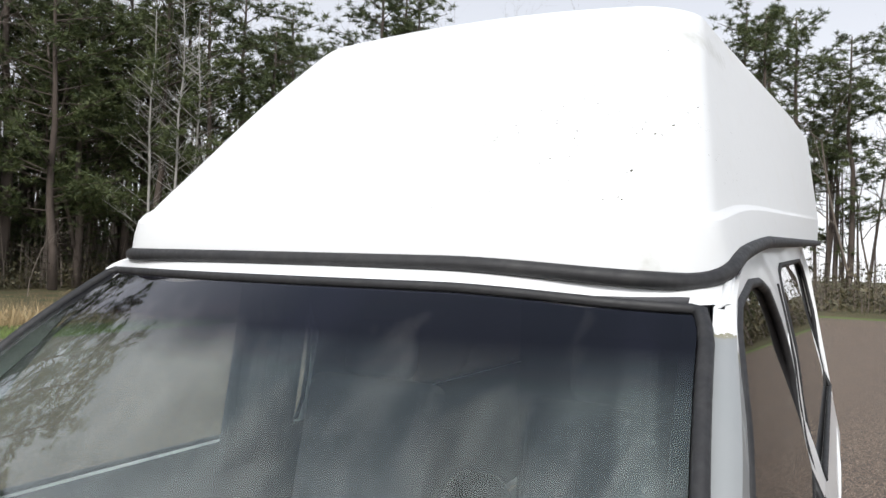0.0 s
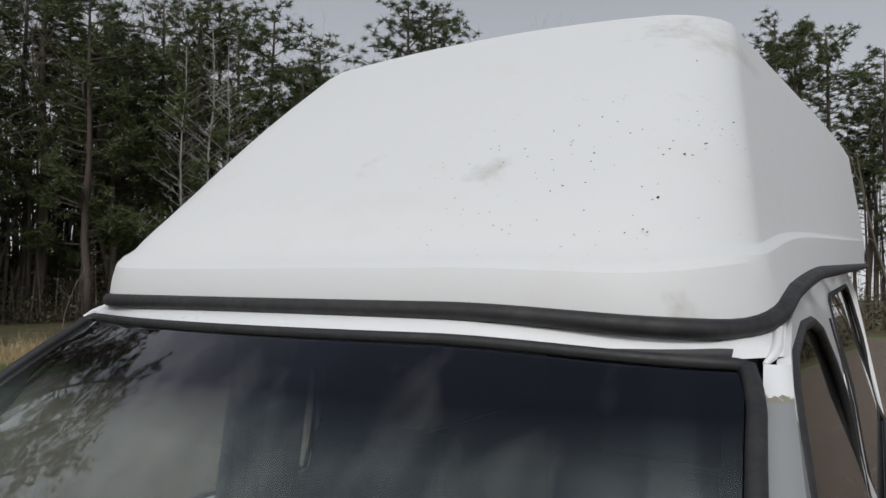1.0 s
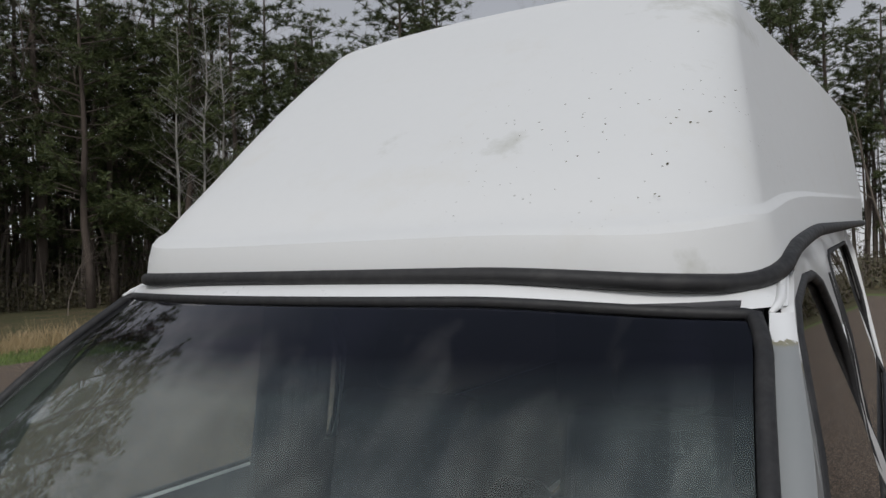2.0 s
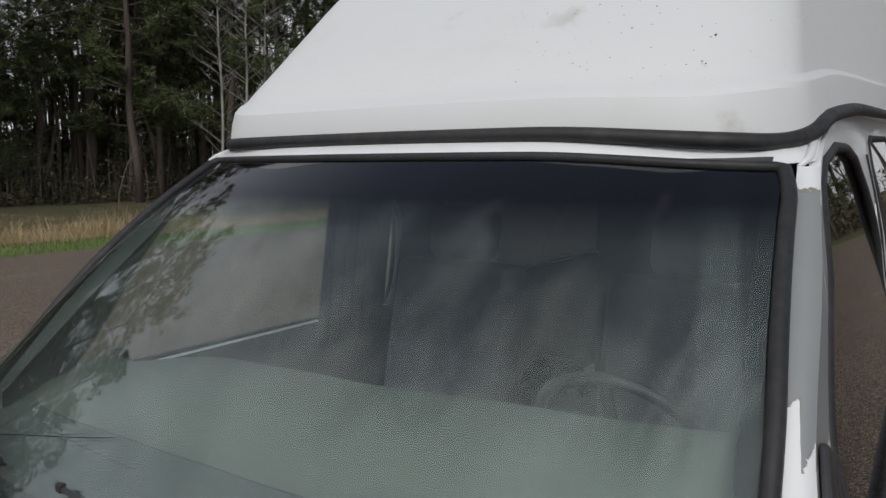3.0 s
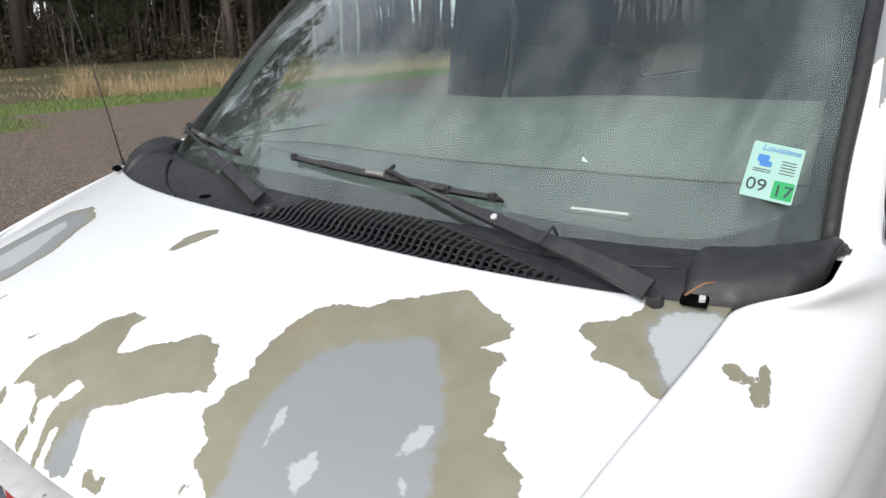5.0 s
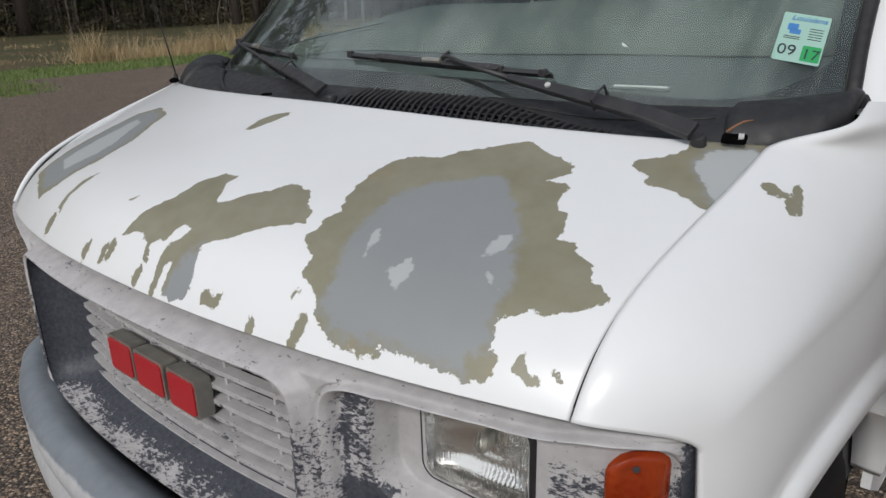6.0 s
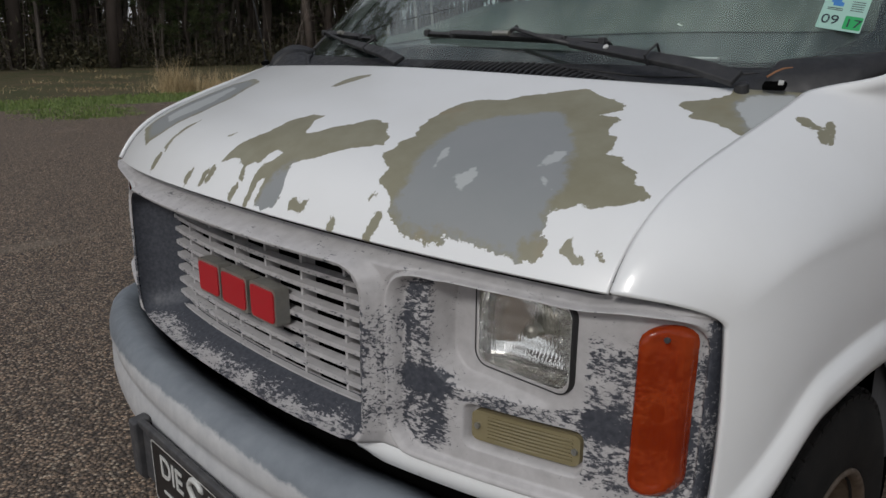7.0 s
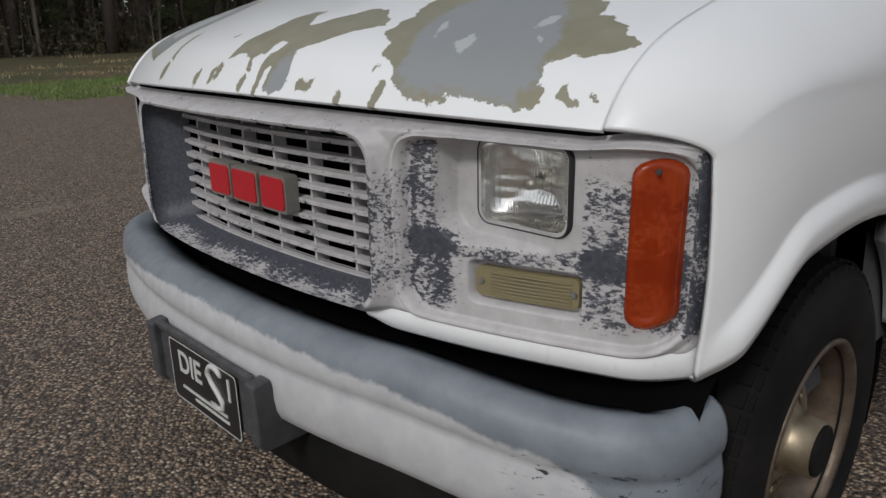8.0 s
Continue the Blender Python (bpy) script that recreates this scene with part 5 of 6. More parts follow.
def build_side(sx):
    lower = [(1.17, 0.50), (1.30, 0.42), (3.60, 0.42), (3.66, 0.62), (3.80, 0.80), (4.0, 0.87), (4.25, 0.87), (4.45, 0.80), (4.6, 0.62), (4.66, 0.42), (5.42, 0.45)]
    sag = 0.021 if sx > 0 else 0.0

    def rz(y):
        return float(rail_z(y)) - (float(lean(0.8, y)) if sx > 0 else 0.0)
    top = [(y, rz(y)) for y in np.linspace(5.42, 1.66, 24)]
    front = [(pillar_y(z) + 0.035, z) for z in np.linspace(1.935 - sag, 1.36, 14)]
    outer = lower + top + front + [(0.96, 1.352), (1.06, 1.325), (1.16, 1.30)]
    bm = bmesh.new()
    holed(bm, outer, [FRONT_WINDOW, REAR_WINDOW], lambda y, z: Vector((sx * float(side_x(y, z)), y, z)))
    bmesh.ops.subdivide_edges(bm, edges=[e for e in bm.edges if e.calc_length() > 0.12], cuts=2, use_grid_fill=False)
    for v in bm.verts:
        v.co.x = sx * float(side_x(v.co.y, v.co.z))
    ob = part("side_panel", bm, M["peel"], van, "white body side with bare grey pillar")
    p = np.array([v.co for v in ob.data.vertices])
    for k in ("peel", "primer", "pale"):
        ob.data.attributes.new(k, "FLOAT", "POINT").data.foreach_set("value", np.full(len(p), -1.0, np.float32))
    thick(ob, 0.02, -1.0 if sx > 0 else -1.0)
    # inner lining with the same openings
    bm = bmesh.new()
    holed(bm, [(1.0, 0.5), (5.3, 0.5)] + [(y, float(rail_z(y)) - 0.004) for y in np.linspace(5.3, 1.75, 12)] + [(1.64, 1.90), (1.25, 1.58), (1.04, 1.36)],
          [FRONT_WINDOW, REAR_WINDOW], lambda y, z: Vector((sx * (float(side_x(y, z)) - 0.05), y, z)))
    part("inner_lining", bm, M["lining"], van, "dark interior trim")
    # glass and rubber
    for poly, mt, name in ((FRONT_WINDOW, "clear" if sx < 0 else "tinted", "door_window"), (REAR_WINDOW, "tinted", "side_window")):
        bm = bmesh.new()
        n = len(poly)
        xa, xb = float(side_x(2.0, 1.335)), float(side_x(2.0, 1.97))
        a = [bm.verts.new((sx * (xa + (xb - xa) * (z - 1.335) / 0.635 - 0.016), y, z)) for y, z in inset(poly, -0.004)]
        bm.faces.new(a)
        win = part(name, bm, M[mt], van, "tinted side window" if mt == "tinted" else "clear side window")
        thick(win, 0.004)
        win.visible_shadow = False
        bm = bmesh.new()
        loop = [Vector((sx * (float(side_x(y, z)) - 0.004), y, z)) for y, z in dense(poly, 0.08)]
        tube(bm, loop + [loop[0]], 0.012, 6)
        part("window_seal", bm, M["seal"], win, smooth=True)
    # pillar face between moulding and side
    verts, peel = [], []
    rows = np.linspace(1.335, 1.945 - sag, 62)
    for z in rows:
        xg = glass_half(z) + 0.018 - 0.010 * float(smooth(1.62, 1.42, z))
        yg = float(glass_y(xg, z)) + 0.004
        xe, ye = float(side_x(0, z)), pillar_y(z) + 0.036
        for k in range(9):
            t = k / 8
            bow = math.sin(t * math.pi) * 0.008
            verts.append((sx * (xg + (xe - xg) * t + bow * 0.7), yg + (ye - yg) * t - bow, z))
            d = min(z - (1.60 if t < 0.5 else 1.52) - 0.05 * t, 1.885 - 0.06 * (1 - t) * 0 - z) * 0.6
            peel.append(min(d, 0.02 + t * 0.06 - 0.012) if sx > 0 else -1.0)
    faces = grid_faces(len(rows), 9)
    mesh_part("windshield_pillar", verts, faces, M["peel"], van, "white pillar worn to grey primer", attrs=dict(peel=peel, primer=[0.02 if q > 0 else -0.02 for q in peel], pale=[-1.0] * len(peel)))
    # the bare strip runs on over the door frame
    if sx > 0:
        pe = np.minimum(np.minimum(p[:, 2] - 1.54, 1.86 - p[:, 2]), 0.03)
        pe = np.where(p[:, 1] < 1.72, pe, -1.0)
        ob.data.attributes["peel"].data.foreach_set("value", pe.astype(np.float32))
        ob.data.attributes["primer"].data.foreach_set("value", np.where(pe > 0, 0.02, -0.02).astype(np.float32))
    # black sail panel at the foot of the door window
    bm = bmesh.new()
    prism(bm, [(0.985, 1.37), (1.19, 1.345), (1.30, 1.515), (1.20, 1.57)], lambda y, z, w: Vector((sx * (float(side_x(y, z)) + 0.002 + w), y, z)), 0.012)
    soften(part("mirror_sail", bm, M["black"], van, "black plastic mirror sail"), 0.004)
    # drip rail
    bm = bmesh.new()
    ys = np.concatenate([np.linspace(1.615, 2.0, 14), np.linspace(2.1, 5.4, 24)])
    tube(bm, [(sx * (float(side_x(y, rz(y))) - 0.020 - 0.012 * float(smooth(1.66, 1.61, y))), y, rz(y) + 0.006 - 0.008 * float(smooth(1.66, 1.61, y))) for y in ys],
         [0.004, 0.007] + [0.009] * 36, 8)
    part("drip_rail", bm, M["white"], van, "white drip rail", smooth=True)
    # door seams
    bm = bmesh.new()
    tube(bm, [(sx * (float(side_x(0, z)) + 0.0005), 2.76, z) for z in np.linspace(0.45, 1.96, 14)], 0.006, 6)
    part("door_gap", bm, M["seal"], van)
    bm = bmesh.new()
    tube(bm, [(sx * (float(side_x(0, z)) + 0.0005), y, z) for y, z in ((1.17, 0.62), (1.17, 1.0), (1.165, 1.28), (1.10, 1.315))], 0.004, 6)
    part("door_gap", bm, M["seal"], van)


for sx in (1, -1):
    build_side(sx)


# ---- high top ----
def ht_base(y):
    return 1.996 + 0.045 * smooth(1.64, 1.90, y) + 0.04 * smooth(1.85, 2.5, y) + 0.04 * np.maximum(0, y - 2.4)


def ht_level(h, nf=46, na=14, ns=34):
    """Half outline at height share h: -1 base, 0 crease, 1 crest; centre, corner, side, rear."""
    step = 0.011 * float(smooth(0.022, 0.0, h))
    w = 0.778 - 0.022 * min(0, h) - 0.085 * max(0, h) + step
    r = 0.25 - 0.09 * max(0, h)
    wr = 0.885 - 0.07 * max(0, h)
    pts = []

    def zz(x, y):
        b = ht_base(y)
        cr = 2.071 + 0.035 * float(smooth(1.52, 1.72, y)) + 0.055 * float(smooth(1.7, 2.5, y)) + 0.06 * max(0, y - 2.4)
        if h <= 0:
            return float(cr + (cr - b) * h)
        top = 2.802 - 0.07 * x * x + 0.03 * max(0, y - 2.4)
        return float(cr + (top - cr) * h)

    def fy(x):
        z = zz(x, 1.6)
        return 1.5155 + (max(z, 2.068) - 2.068) * 1.29 + 0.15 * x * x + 0.010 - step
    for k in range(nf):
        x = (w - r) * k / nf
        pts.append((x, fy(x)))
    x0, y0 = w - r, fy(w - r)
    t0 = math.atan(0.28 * x0)
    for k in range(na):
        a = t0 + (math.pi / 2 - t0) * k / (na - 1)
        pts.append((x0 + r * (math.sin(a) - math.sin(t0)) / (1 - math.sin(t0)), y0 + r * (math.cos(t0) - math.cos(a))))
    yc = pts[-1][1]
    for k in range(1, ns + 1):
        t = k / ns
        pts.append((w + (wr - w) * t, yc + (5.42 - yc) * t))
    return [(x, y, zz(x, y), 0.085 * max(0, h) * float(smooth(5.2, 2.0, y))) for x, y in pts]


def build_high_top():
    shares = [*(-1, -0.9, -0.5, -0.12, -0.03, 0.0, 0.006, 0.014, 0.024, 0.04), *np.linspace(0.06, 0.97, 26)]
    levels = [ht_level(h) for h in shares]
    shares += [1.0] * 10
    crest = ht_level(1.0)
    # rolled edge and top
    rolled = []
    for s, dz in ((0.995, 0.004), (0.985, 0.016), (0.965, 0.027), (0.93, 0.036), (0.85, 0.046), (0.7, 0.056), (0.5, 0.062), (0.25, 0.064), (0.02, 0.064)):
        rolled.append([(x * s, 3.9 + (y - 3.9) * (1 - (1 - s) * (0.9 if y < 3.9 else 0.6)), z + dz + 0.05 * x * x * (1 - s), o) for x, y, z, o in crest])
    levels += [crest] + rolled
    full = [[(-x - 1.85 * o, y - 0.5 * o * x * x, z) for x, y, z, o in lv[:0:-1]] + [(x - o, y, z - float(lean(x, y)) * float(smooth(0.3, 0.0, h))) for x, y, z, o in lv] for h, lv in zip(shares, levels)]
    n = len(full[0])
    verts = [p for lv in full for p in lv]
    faces = [(k * n + i, k * n + i + 1, (k + 1) * n + i + 1, (k + 1) * n + i) for k in range(len(full) - 1) for i in range(n - 1)]
    faces += [(k * n + n - 1, k * n, (k + 1) * n, (k + 1) * n + n - 1) for k in range(len(full) - 1)]
    p = np.array(verts)
    sm = np.zeros(len(p))
    for cx, cz, r, s in ((0.28, 2.265, 0.045, 0.68), (-0.05, 2.30, 0.05, 0.45), (0.5, 2.72, 0.10, 0.55), (0.62, 2.66, 0.06, 0.6), (0.69, 2.0, 0.03, 0.8), (0.62, 2.45, 0.05, 0.4)):
        sm = np.maximum(sm, s * np.exp(-((p[:, 0] - cx) / (r * 1.5)) ** 2 - ((p[:, 2] - cz) / r) ** 2))
    sm[p[:, 1] > 2.8] = 0
    sp = np.exp(-((p[:, 0] - 0.48) / 0.24) ** 2 - ((p[:, 2] - 2.29) / 0.15) ** 2) * 1.6
    sp = np.where((p[:, 1] < 2.5) & (p[:, 2] > 2.06), np.clip(sp, 0, 1), 0)
    h = tagged(new("high_top"), "white fibreglass high-top roof with specks and stains")
    h.parent = van
    ob = mesh_part("shell", verts, faces, M["gel"], h, attrs=dict(smudge=sm, specks=sp))
    ob.data.set_sharp_from_angle(angle=0.3)
    # dark lichen spots on the sloping front
    r = np.random.default_rng(77)
    bm = bmesh.new()
    for k in range(95):
        x, z = (r.normal(0.46, 0.13), r.normal(2.29, 0.07)) if k < 55 else (r.uniform(-0.45, 0.6), r.uniform(2.12, 2.6))
        size = r.uniform(0.0012, 0.0034) if k else 0.008
        if k == 0:
            x, z = 0.423, 2.274
        rise = (z - 2.071) / (2.802 - 0.07 * x * x - 2.071)
        x1 = x + 0.085 * rise
        y = 1.5155 + (z - 2.068) * 1.29 + 0.15 * x1 * x1 + 0.0095
        rim = [bm.verts.new(Vector((x, y, z)) + Vector((math.cos(a), math.sin(a) * 0.72, math.sin(a) * 0.70)) * size * r.uniform(0.6, 1.5)) for a in np.linspace(0, 2 * math.pi, 8)[:-1]]
        top = bm.verts.new((x, y - 0.0012, z + 0.0012))
        for i in range(7):
            bm.faces.new((rim[i], rim[(i + 1) % 7], top))
    tagged(part("lichen_spots", bm, M["lichen"], h, "small dark lichen spots", smooth=True), kind="stuff")
    # rubber seal under it
    base = full[0]
    bm = bmesh.new()
    tube(bm, [(x * 1.004, y + (0.004 if y < 2.0 else 0), z - 0.006) for x, y, z in base], 0.0165, 10)
    part("seal", bm, M["seal"], h, "black rubber seal", smooth=True)
    # roof skin from glass and rail to the seal
    half = ht_level(-1)
    nf = 46
    outer = []
    for i, (x, y, z, _) in enumerate(half):
        if y < 1.64 and i < nf + 14:
            xo = min(x / 0.772 * glass_half(1.94), glass_half(1.94))
            outer.append((xo, float(glass_y(xo, 1.94)) + 0.008, 1.946))
        else:
            yy = max(y, 1.64)
            zr = float(rail_z(yy))
            outer.append((float(side_x(0, zr)) - 0.004, yy, zr))
    verts = []
    o2 = [(-x, y, z) for x, y, z in outer[:0:-1]] + outer
    for k in range(5):
        t = k / 4
        for (x0, y0, z0), (x1, y1, z1) in zip(o2, full[0]):
            verts.append((x0 + (x1 * 0.98 - x0) * t, y0 + (y1 + 0.02 - y0) * t, z0 + (z1 - 0.012 - z0) * t + 0.006 * math.sin(math.pi * t) - (1 - t) * float(lean(x0, y0))))
    faces = [(k * n + i, k * n + i + 1, (k + 1) * n + i + 1, (k + 1) * n + i) for k in range(4) for i in range(n - 1)]
    mesh_part("roof", verts, faces, M["white"], van, "white steel roof edge")
    # rear wall
    bm = bmesh.new()
    prof = [(0.98, 0.45), (0.985, 1.25), (0.84, 2.03), (0.80, 2.15), (0.82, 2.75), (-0.82, 2.75), (-0.80, 2.15), (-0.84, 2.03), (-0.985, 1.25), (-0.98, 0.45)]
    prism(bm, prof, lambda u, v, w: Vector((u, 5.42 + w, v)), 0.03)
    part("rear_door", bm, M["white"], van, "white rear door")


build_high_top()


# ---- cab interior ----
def build_interior():
    nu, nv = 40, 14
    prof = [(0.0, 1.328), (0.14, 1.343), (0.17, 1.360), (0.26, 1.402), (0.41, 1.47), (0.52, 1.505), (0.56, 1.49), (0.57, 1.40), (0.56, 1.20), (0.52, 1.05), (0.5, 0.8)]
    verts, over = [], []
    for i in range(nu):
        x = -0.86 + 1.72 * i / (nu - 1)
        for j, (o, z) in enumerate(prof):
            drop = (z - 1.33) * (0.5 * smooth(-0.2, -0.8, x) - 0.14 * smooth(0.0, 0.5, x)) if z > 1.33 else 0.0
            p = (x, float(glass_y(x, 1.33)) + 0.012 + o * (1 - 0.25 * abs(x)), z - drop)
            verts.append(p)
            if 3 <= j <= 6:
                over.append((p[0], p[1] - 0.003, p[2] + 0.006))
    dash = mesh_part("dashboard", verts, grid_faces(nu, len(prof)), M["dash"], van, "long grey padded dashboard")
    thick(mesh_part("dash_mat", over, grid_faces(nu, 4), M["mat"], van, "pale grey mat covering the dashboard"), 0.004)
    for cx, w in ((0.45, 0.42), (-0.35, 0.36)):
        for k in range(13):
            bm = bmesh.new()
            x = cx - w / 2 + w * k / 12
            y = float(glass_y(x, 1.33)) + 0.012 + 0.215 * (1 - 0.25 * abs(x))
            box(bm, (x, y, 1.382), (0.024, 0.006, 0.003), pose(0, 0, 0, 20, 0, 12))
            part("defroster_slot", bm, M["holder"], dash)
    bm = bmesh.new()
    box(bm, (0, 0, 0), (0.118, 0.026, 0.003))
    plate = part("number_plate", bm, M["holder"], dash, "small dark plate with pale bars")
    plate.matrix_basis = pose(0.53, 0.912, 1.362, 14, 0, 9)
    for k in range(15):
        bm = bmesh.new()
        box(bm, (-0.049 + 0.007 * k, 0, 0.002), (0.0048, 0.008, 0.0012))
        part("bar", bm, M["silver"], plate)
    leaf = bmesh.new()
    box(leaf, (0.446, 1.005, 1.432), (0.014, 0.02, 0.003), pose(0, 0, 0, 10, 20, 30))
    soften(tagged(part("paper_scrap", leaf, M["silver"]), "scrap of white paper lying on the dashboard", "paper"), 0.001)
    for sx in (1, -1):
        s = tagged(new("seat"), "grey cloth front seat with headrest")
        s.parent = van
        for nm, c, d, a in (("cushion", (0.42 * sx, 2.05, 0.88), (0.52, 0.55, 0.16), 4), ("backrest", (0.42 * sx, 2.36, 1.25), (0.52, 0.15, 0.68), -12), ("headrest", (0.42 * sx, 2.45, 1.68), (0.28, 0.11, 0.2), -8), ("seat_base", (0.42 * sx, 2.05, 0.65), (0.44, 0.5, 0.32), 0)):
            bm = bmesh.new()
            box(bm, c, d, pose(0, 0, 0, a))
            soften(part(nm, bm, M["seat"], s), 0.05, 4)
    st = tagged(new("steering_wheel"), "dark steering wheel")
    st.parent = van
    m = pose(0.46, 1.70, 1.32, -58)
    bm = bmesh.new()
    tube(bm, [m @ Vector((0.19 * math.cos(a), 0.19 * math.sin(a), 0)) for a in np.linspace(0, 2 * math.pi, 40)], 0.014, 8)
    part("rim", bm, M["seal"], st, smooth=True)
    bm = bmesh.new()
    for a in (0.1, math.pi - 0.1, -math.pi / 2):
        tube(bm, [m @ Vector((0, 0, -0.03)), m @ Vector((0.185 * math.cos(a), 0.185 * math.sin(a), 0))], 0.016, 8)
    tube(bm, [m @ Vector((0, 0, 0)), m @ Vector((0, 0, -0.25))], [0.07, 0.05], 14)
    part("spokes", bm, M["black"], st)
    for name, c, d in (("cab_floor", (0, 3.0, 0.47), (1.8, 4.8, 0.05)), ("bulkhead", (0, 4.6, 1.25), (1.52, 0.04, 1.6)), ("headliner", (0, 3.5, 2.10), (1.3, 3.0, 0.03)), ("firewall", (0, 1.02, 0.85), (1.75, 0.03, 0.75))):
        bm = bmesh.new()
        box(bm, c, d)
        part(name, bm, M["lining"], van)
    verts = []
    for x in np.linspace(-0.76, 0.76, 24):
        y0 = float(glass_y(x, 1.935)) + 0.014
        verts += [(x, y0, 1.937), (x, y0 + 0.06, 1.952), (x, y0 + 0.2, 1.985), (x, 2.05, 2.06), (x, 2.3, 2.09)]
    thick(mesh_part("header_lining", verts, grid_faces(24, 5), M["lining"], van, "dark roof lining above the windshield"), 0.01)
    for x in (-0.80, 0.80):
        bm = bmesh.new()
        rows = []
        for k in range(25):
            y = (2.05 if x < 0 else 2.62) + 0.36 * k / 24
            o = 0.018 * math.sin(k * 1.55)
            rows.append((bm.verts.new((x - math.copysign(o, x), y, 1.28)), bm.verts.new(((abs(x) - 0.10 - o) * math.copysign(1, x), y, 1.96))))
        for a, b in zip(rows, rows[1:]):
            bm.faces.new((a[0], a[1], b[1], b[0]))
        c = tagged(part("curtain", bm, M["seat"], van, "dark pleated curtain", smooth=True))
        thick(c, 0.004)


build_interior()


# twig caught in the cowl corner
def build_twig():
    t = tagged(new("twig"), "small dry brown twig lying on the cowl", "twig")
    bm = bmesh.new()
    tube(bm, [(0.792, 0.663, 1.343), (0.801, 0.672, 1.351), (0.808, 0.684, 1.356), (0.819, 0.694, 1.358)], [0.002, 0.0018, 0.0016, 0.001], 6)
    part("stem", bm, Mat("dry_twig", (0.25, 0.12, 0.06), 0.8).m, t, smooth=True)


build_twig()


# ---- woods and grass ----
def tri_mesh(name, tris, material, parent=None, label=""):
    """Loose triangles, from an array of shape (n, 3, 3)."""
    v = np.asarray(tris, dtype=np.float32).reshape(-1, 3)
    n = len(v) // 3
    me = bpy.data.meshes.new(name)
    me.vertices.add(len(v))
    me.vertices.foreach_set("co", v.ravel())
    me.loops.add(len(v))
    me.loops.foreach_set("vertex_index", np.arange(len(v), dtype=np.int32))
    me.polygons.add(n)
    me.polygons.foreach_set("loop_start", np.arange(0, len(v), 3, dtype=np.int32))
    me.polygons.foreach_set("loop_total", np.full(n, 3, dtype=np.int32))
    me.update()
    me.validate()
    me.materials.append(material)
    ob = new(name, me)
    if parent:
        ob.parent = parent
    return tagged(ob, label)


rng = np.random.default_rng(7)


def tufts(centres, size, per, flat=0.6):
    """Clumps of thin needle-like triangles round the centres."""
    c = np.repeat(np.asarray(centres), per, axis=0)
    d = rng.normal(size=(len(c), 3))
    d[:, 2] = d[:, 2] * flat + 0.25
    d /= np.linalg.norm(d, axis=1)[:, None]
    s = rng.normal(size=(len(c), 3))
    s -= d * (s * d).sum(1)[:, None]
    s /= np.linalg.norm(s, axis=1)[:, None]
    ln = size * rng.uniform(0.6, 1.2, (len(c), 1))
    w = ln * 0.06
    a = c + d * ln * 0.05
    return np.stack([a - s * w, a + s * w, c + d * ln], 1)


def branch_tube(bm, p, q, r0, r1, n=4):
    tube(bm, [p, q], [r0, r1], n, cap=False)


def make_pine(height, bare, spread, seed):
    r = np.random.default_rng(seed)
    t = tagged(new("pine_tree"), "tall dark green pine with a bare lower trunk", "tree", "pines at the edge of the lot")
    bm = bmesh.new()
    pts, x, y = [], 0.0, 0.0
    for k in range(9):
        pts.append((x, y, height * k / 8))
        x += r.normal() * 0.10
        y += r.normal() * 0.10
    tube(bm, pts, [height * 0.0125 * (1 - 0.9 * k / 8) + 0.02 for k in range(9)], 8)
    centres = []
    nb = int(46 * (1 - bare) + 14)
    for k in range(nb):
        f = bare + (1 - bare) * (k + r.uniform()) / nb
        z = height * f
        i = min(7, int(f * 8))
        base = Vector(pts[i]).lerp(Vector(pts[i + 1]), f * 8 - i)
        g = (f - bare) / (1 - bare)
        ln = spread * (0.35 + 1.0 * math.sin(math.pi * min(1, 0.18 + 0.8 * g)) ** 0.8) * r.uniform(0.45, 1.15)
        a = r.uniform(0, 2 * math.pi)
        tip = base + Vector((math.cos(a) * ln, math.sin(a) * ln, ln * r.uniform(0.05, 0.5)))
        branch_tube(bm, base, tip, 0.035, 0.012)
        for q in range(int(4 + ln * 3.0)):
            s = r.uniform(0.35, 1.05)
            centres.append(tuple(base.lerp(tip, s) + Vector(r.normal(size=3)) * 0.20 * (0.6 + s)))
    for k in range(int(nb * 0.3)):
        z = height * bare * r.uniform(0.3, 1.0)
        a, ln = r.uniform(0, 6.28), r.uniform(0.3, 1.1)
        branch_tube(bm, Vector((pts[0][0], pts[0][1], z)), Vector((math.cos(a) * ln, math.sin(a) * ln, z + 0.1)), 0.02, 0.006, 3)
    part("trunk", bm, M["pinebark"], t, smooth=True)
    tri_mesh("crown", tufts(centres, 0.36, 36), M["pine"], t, "dark green needles")
    return t


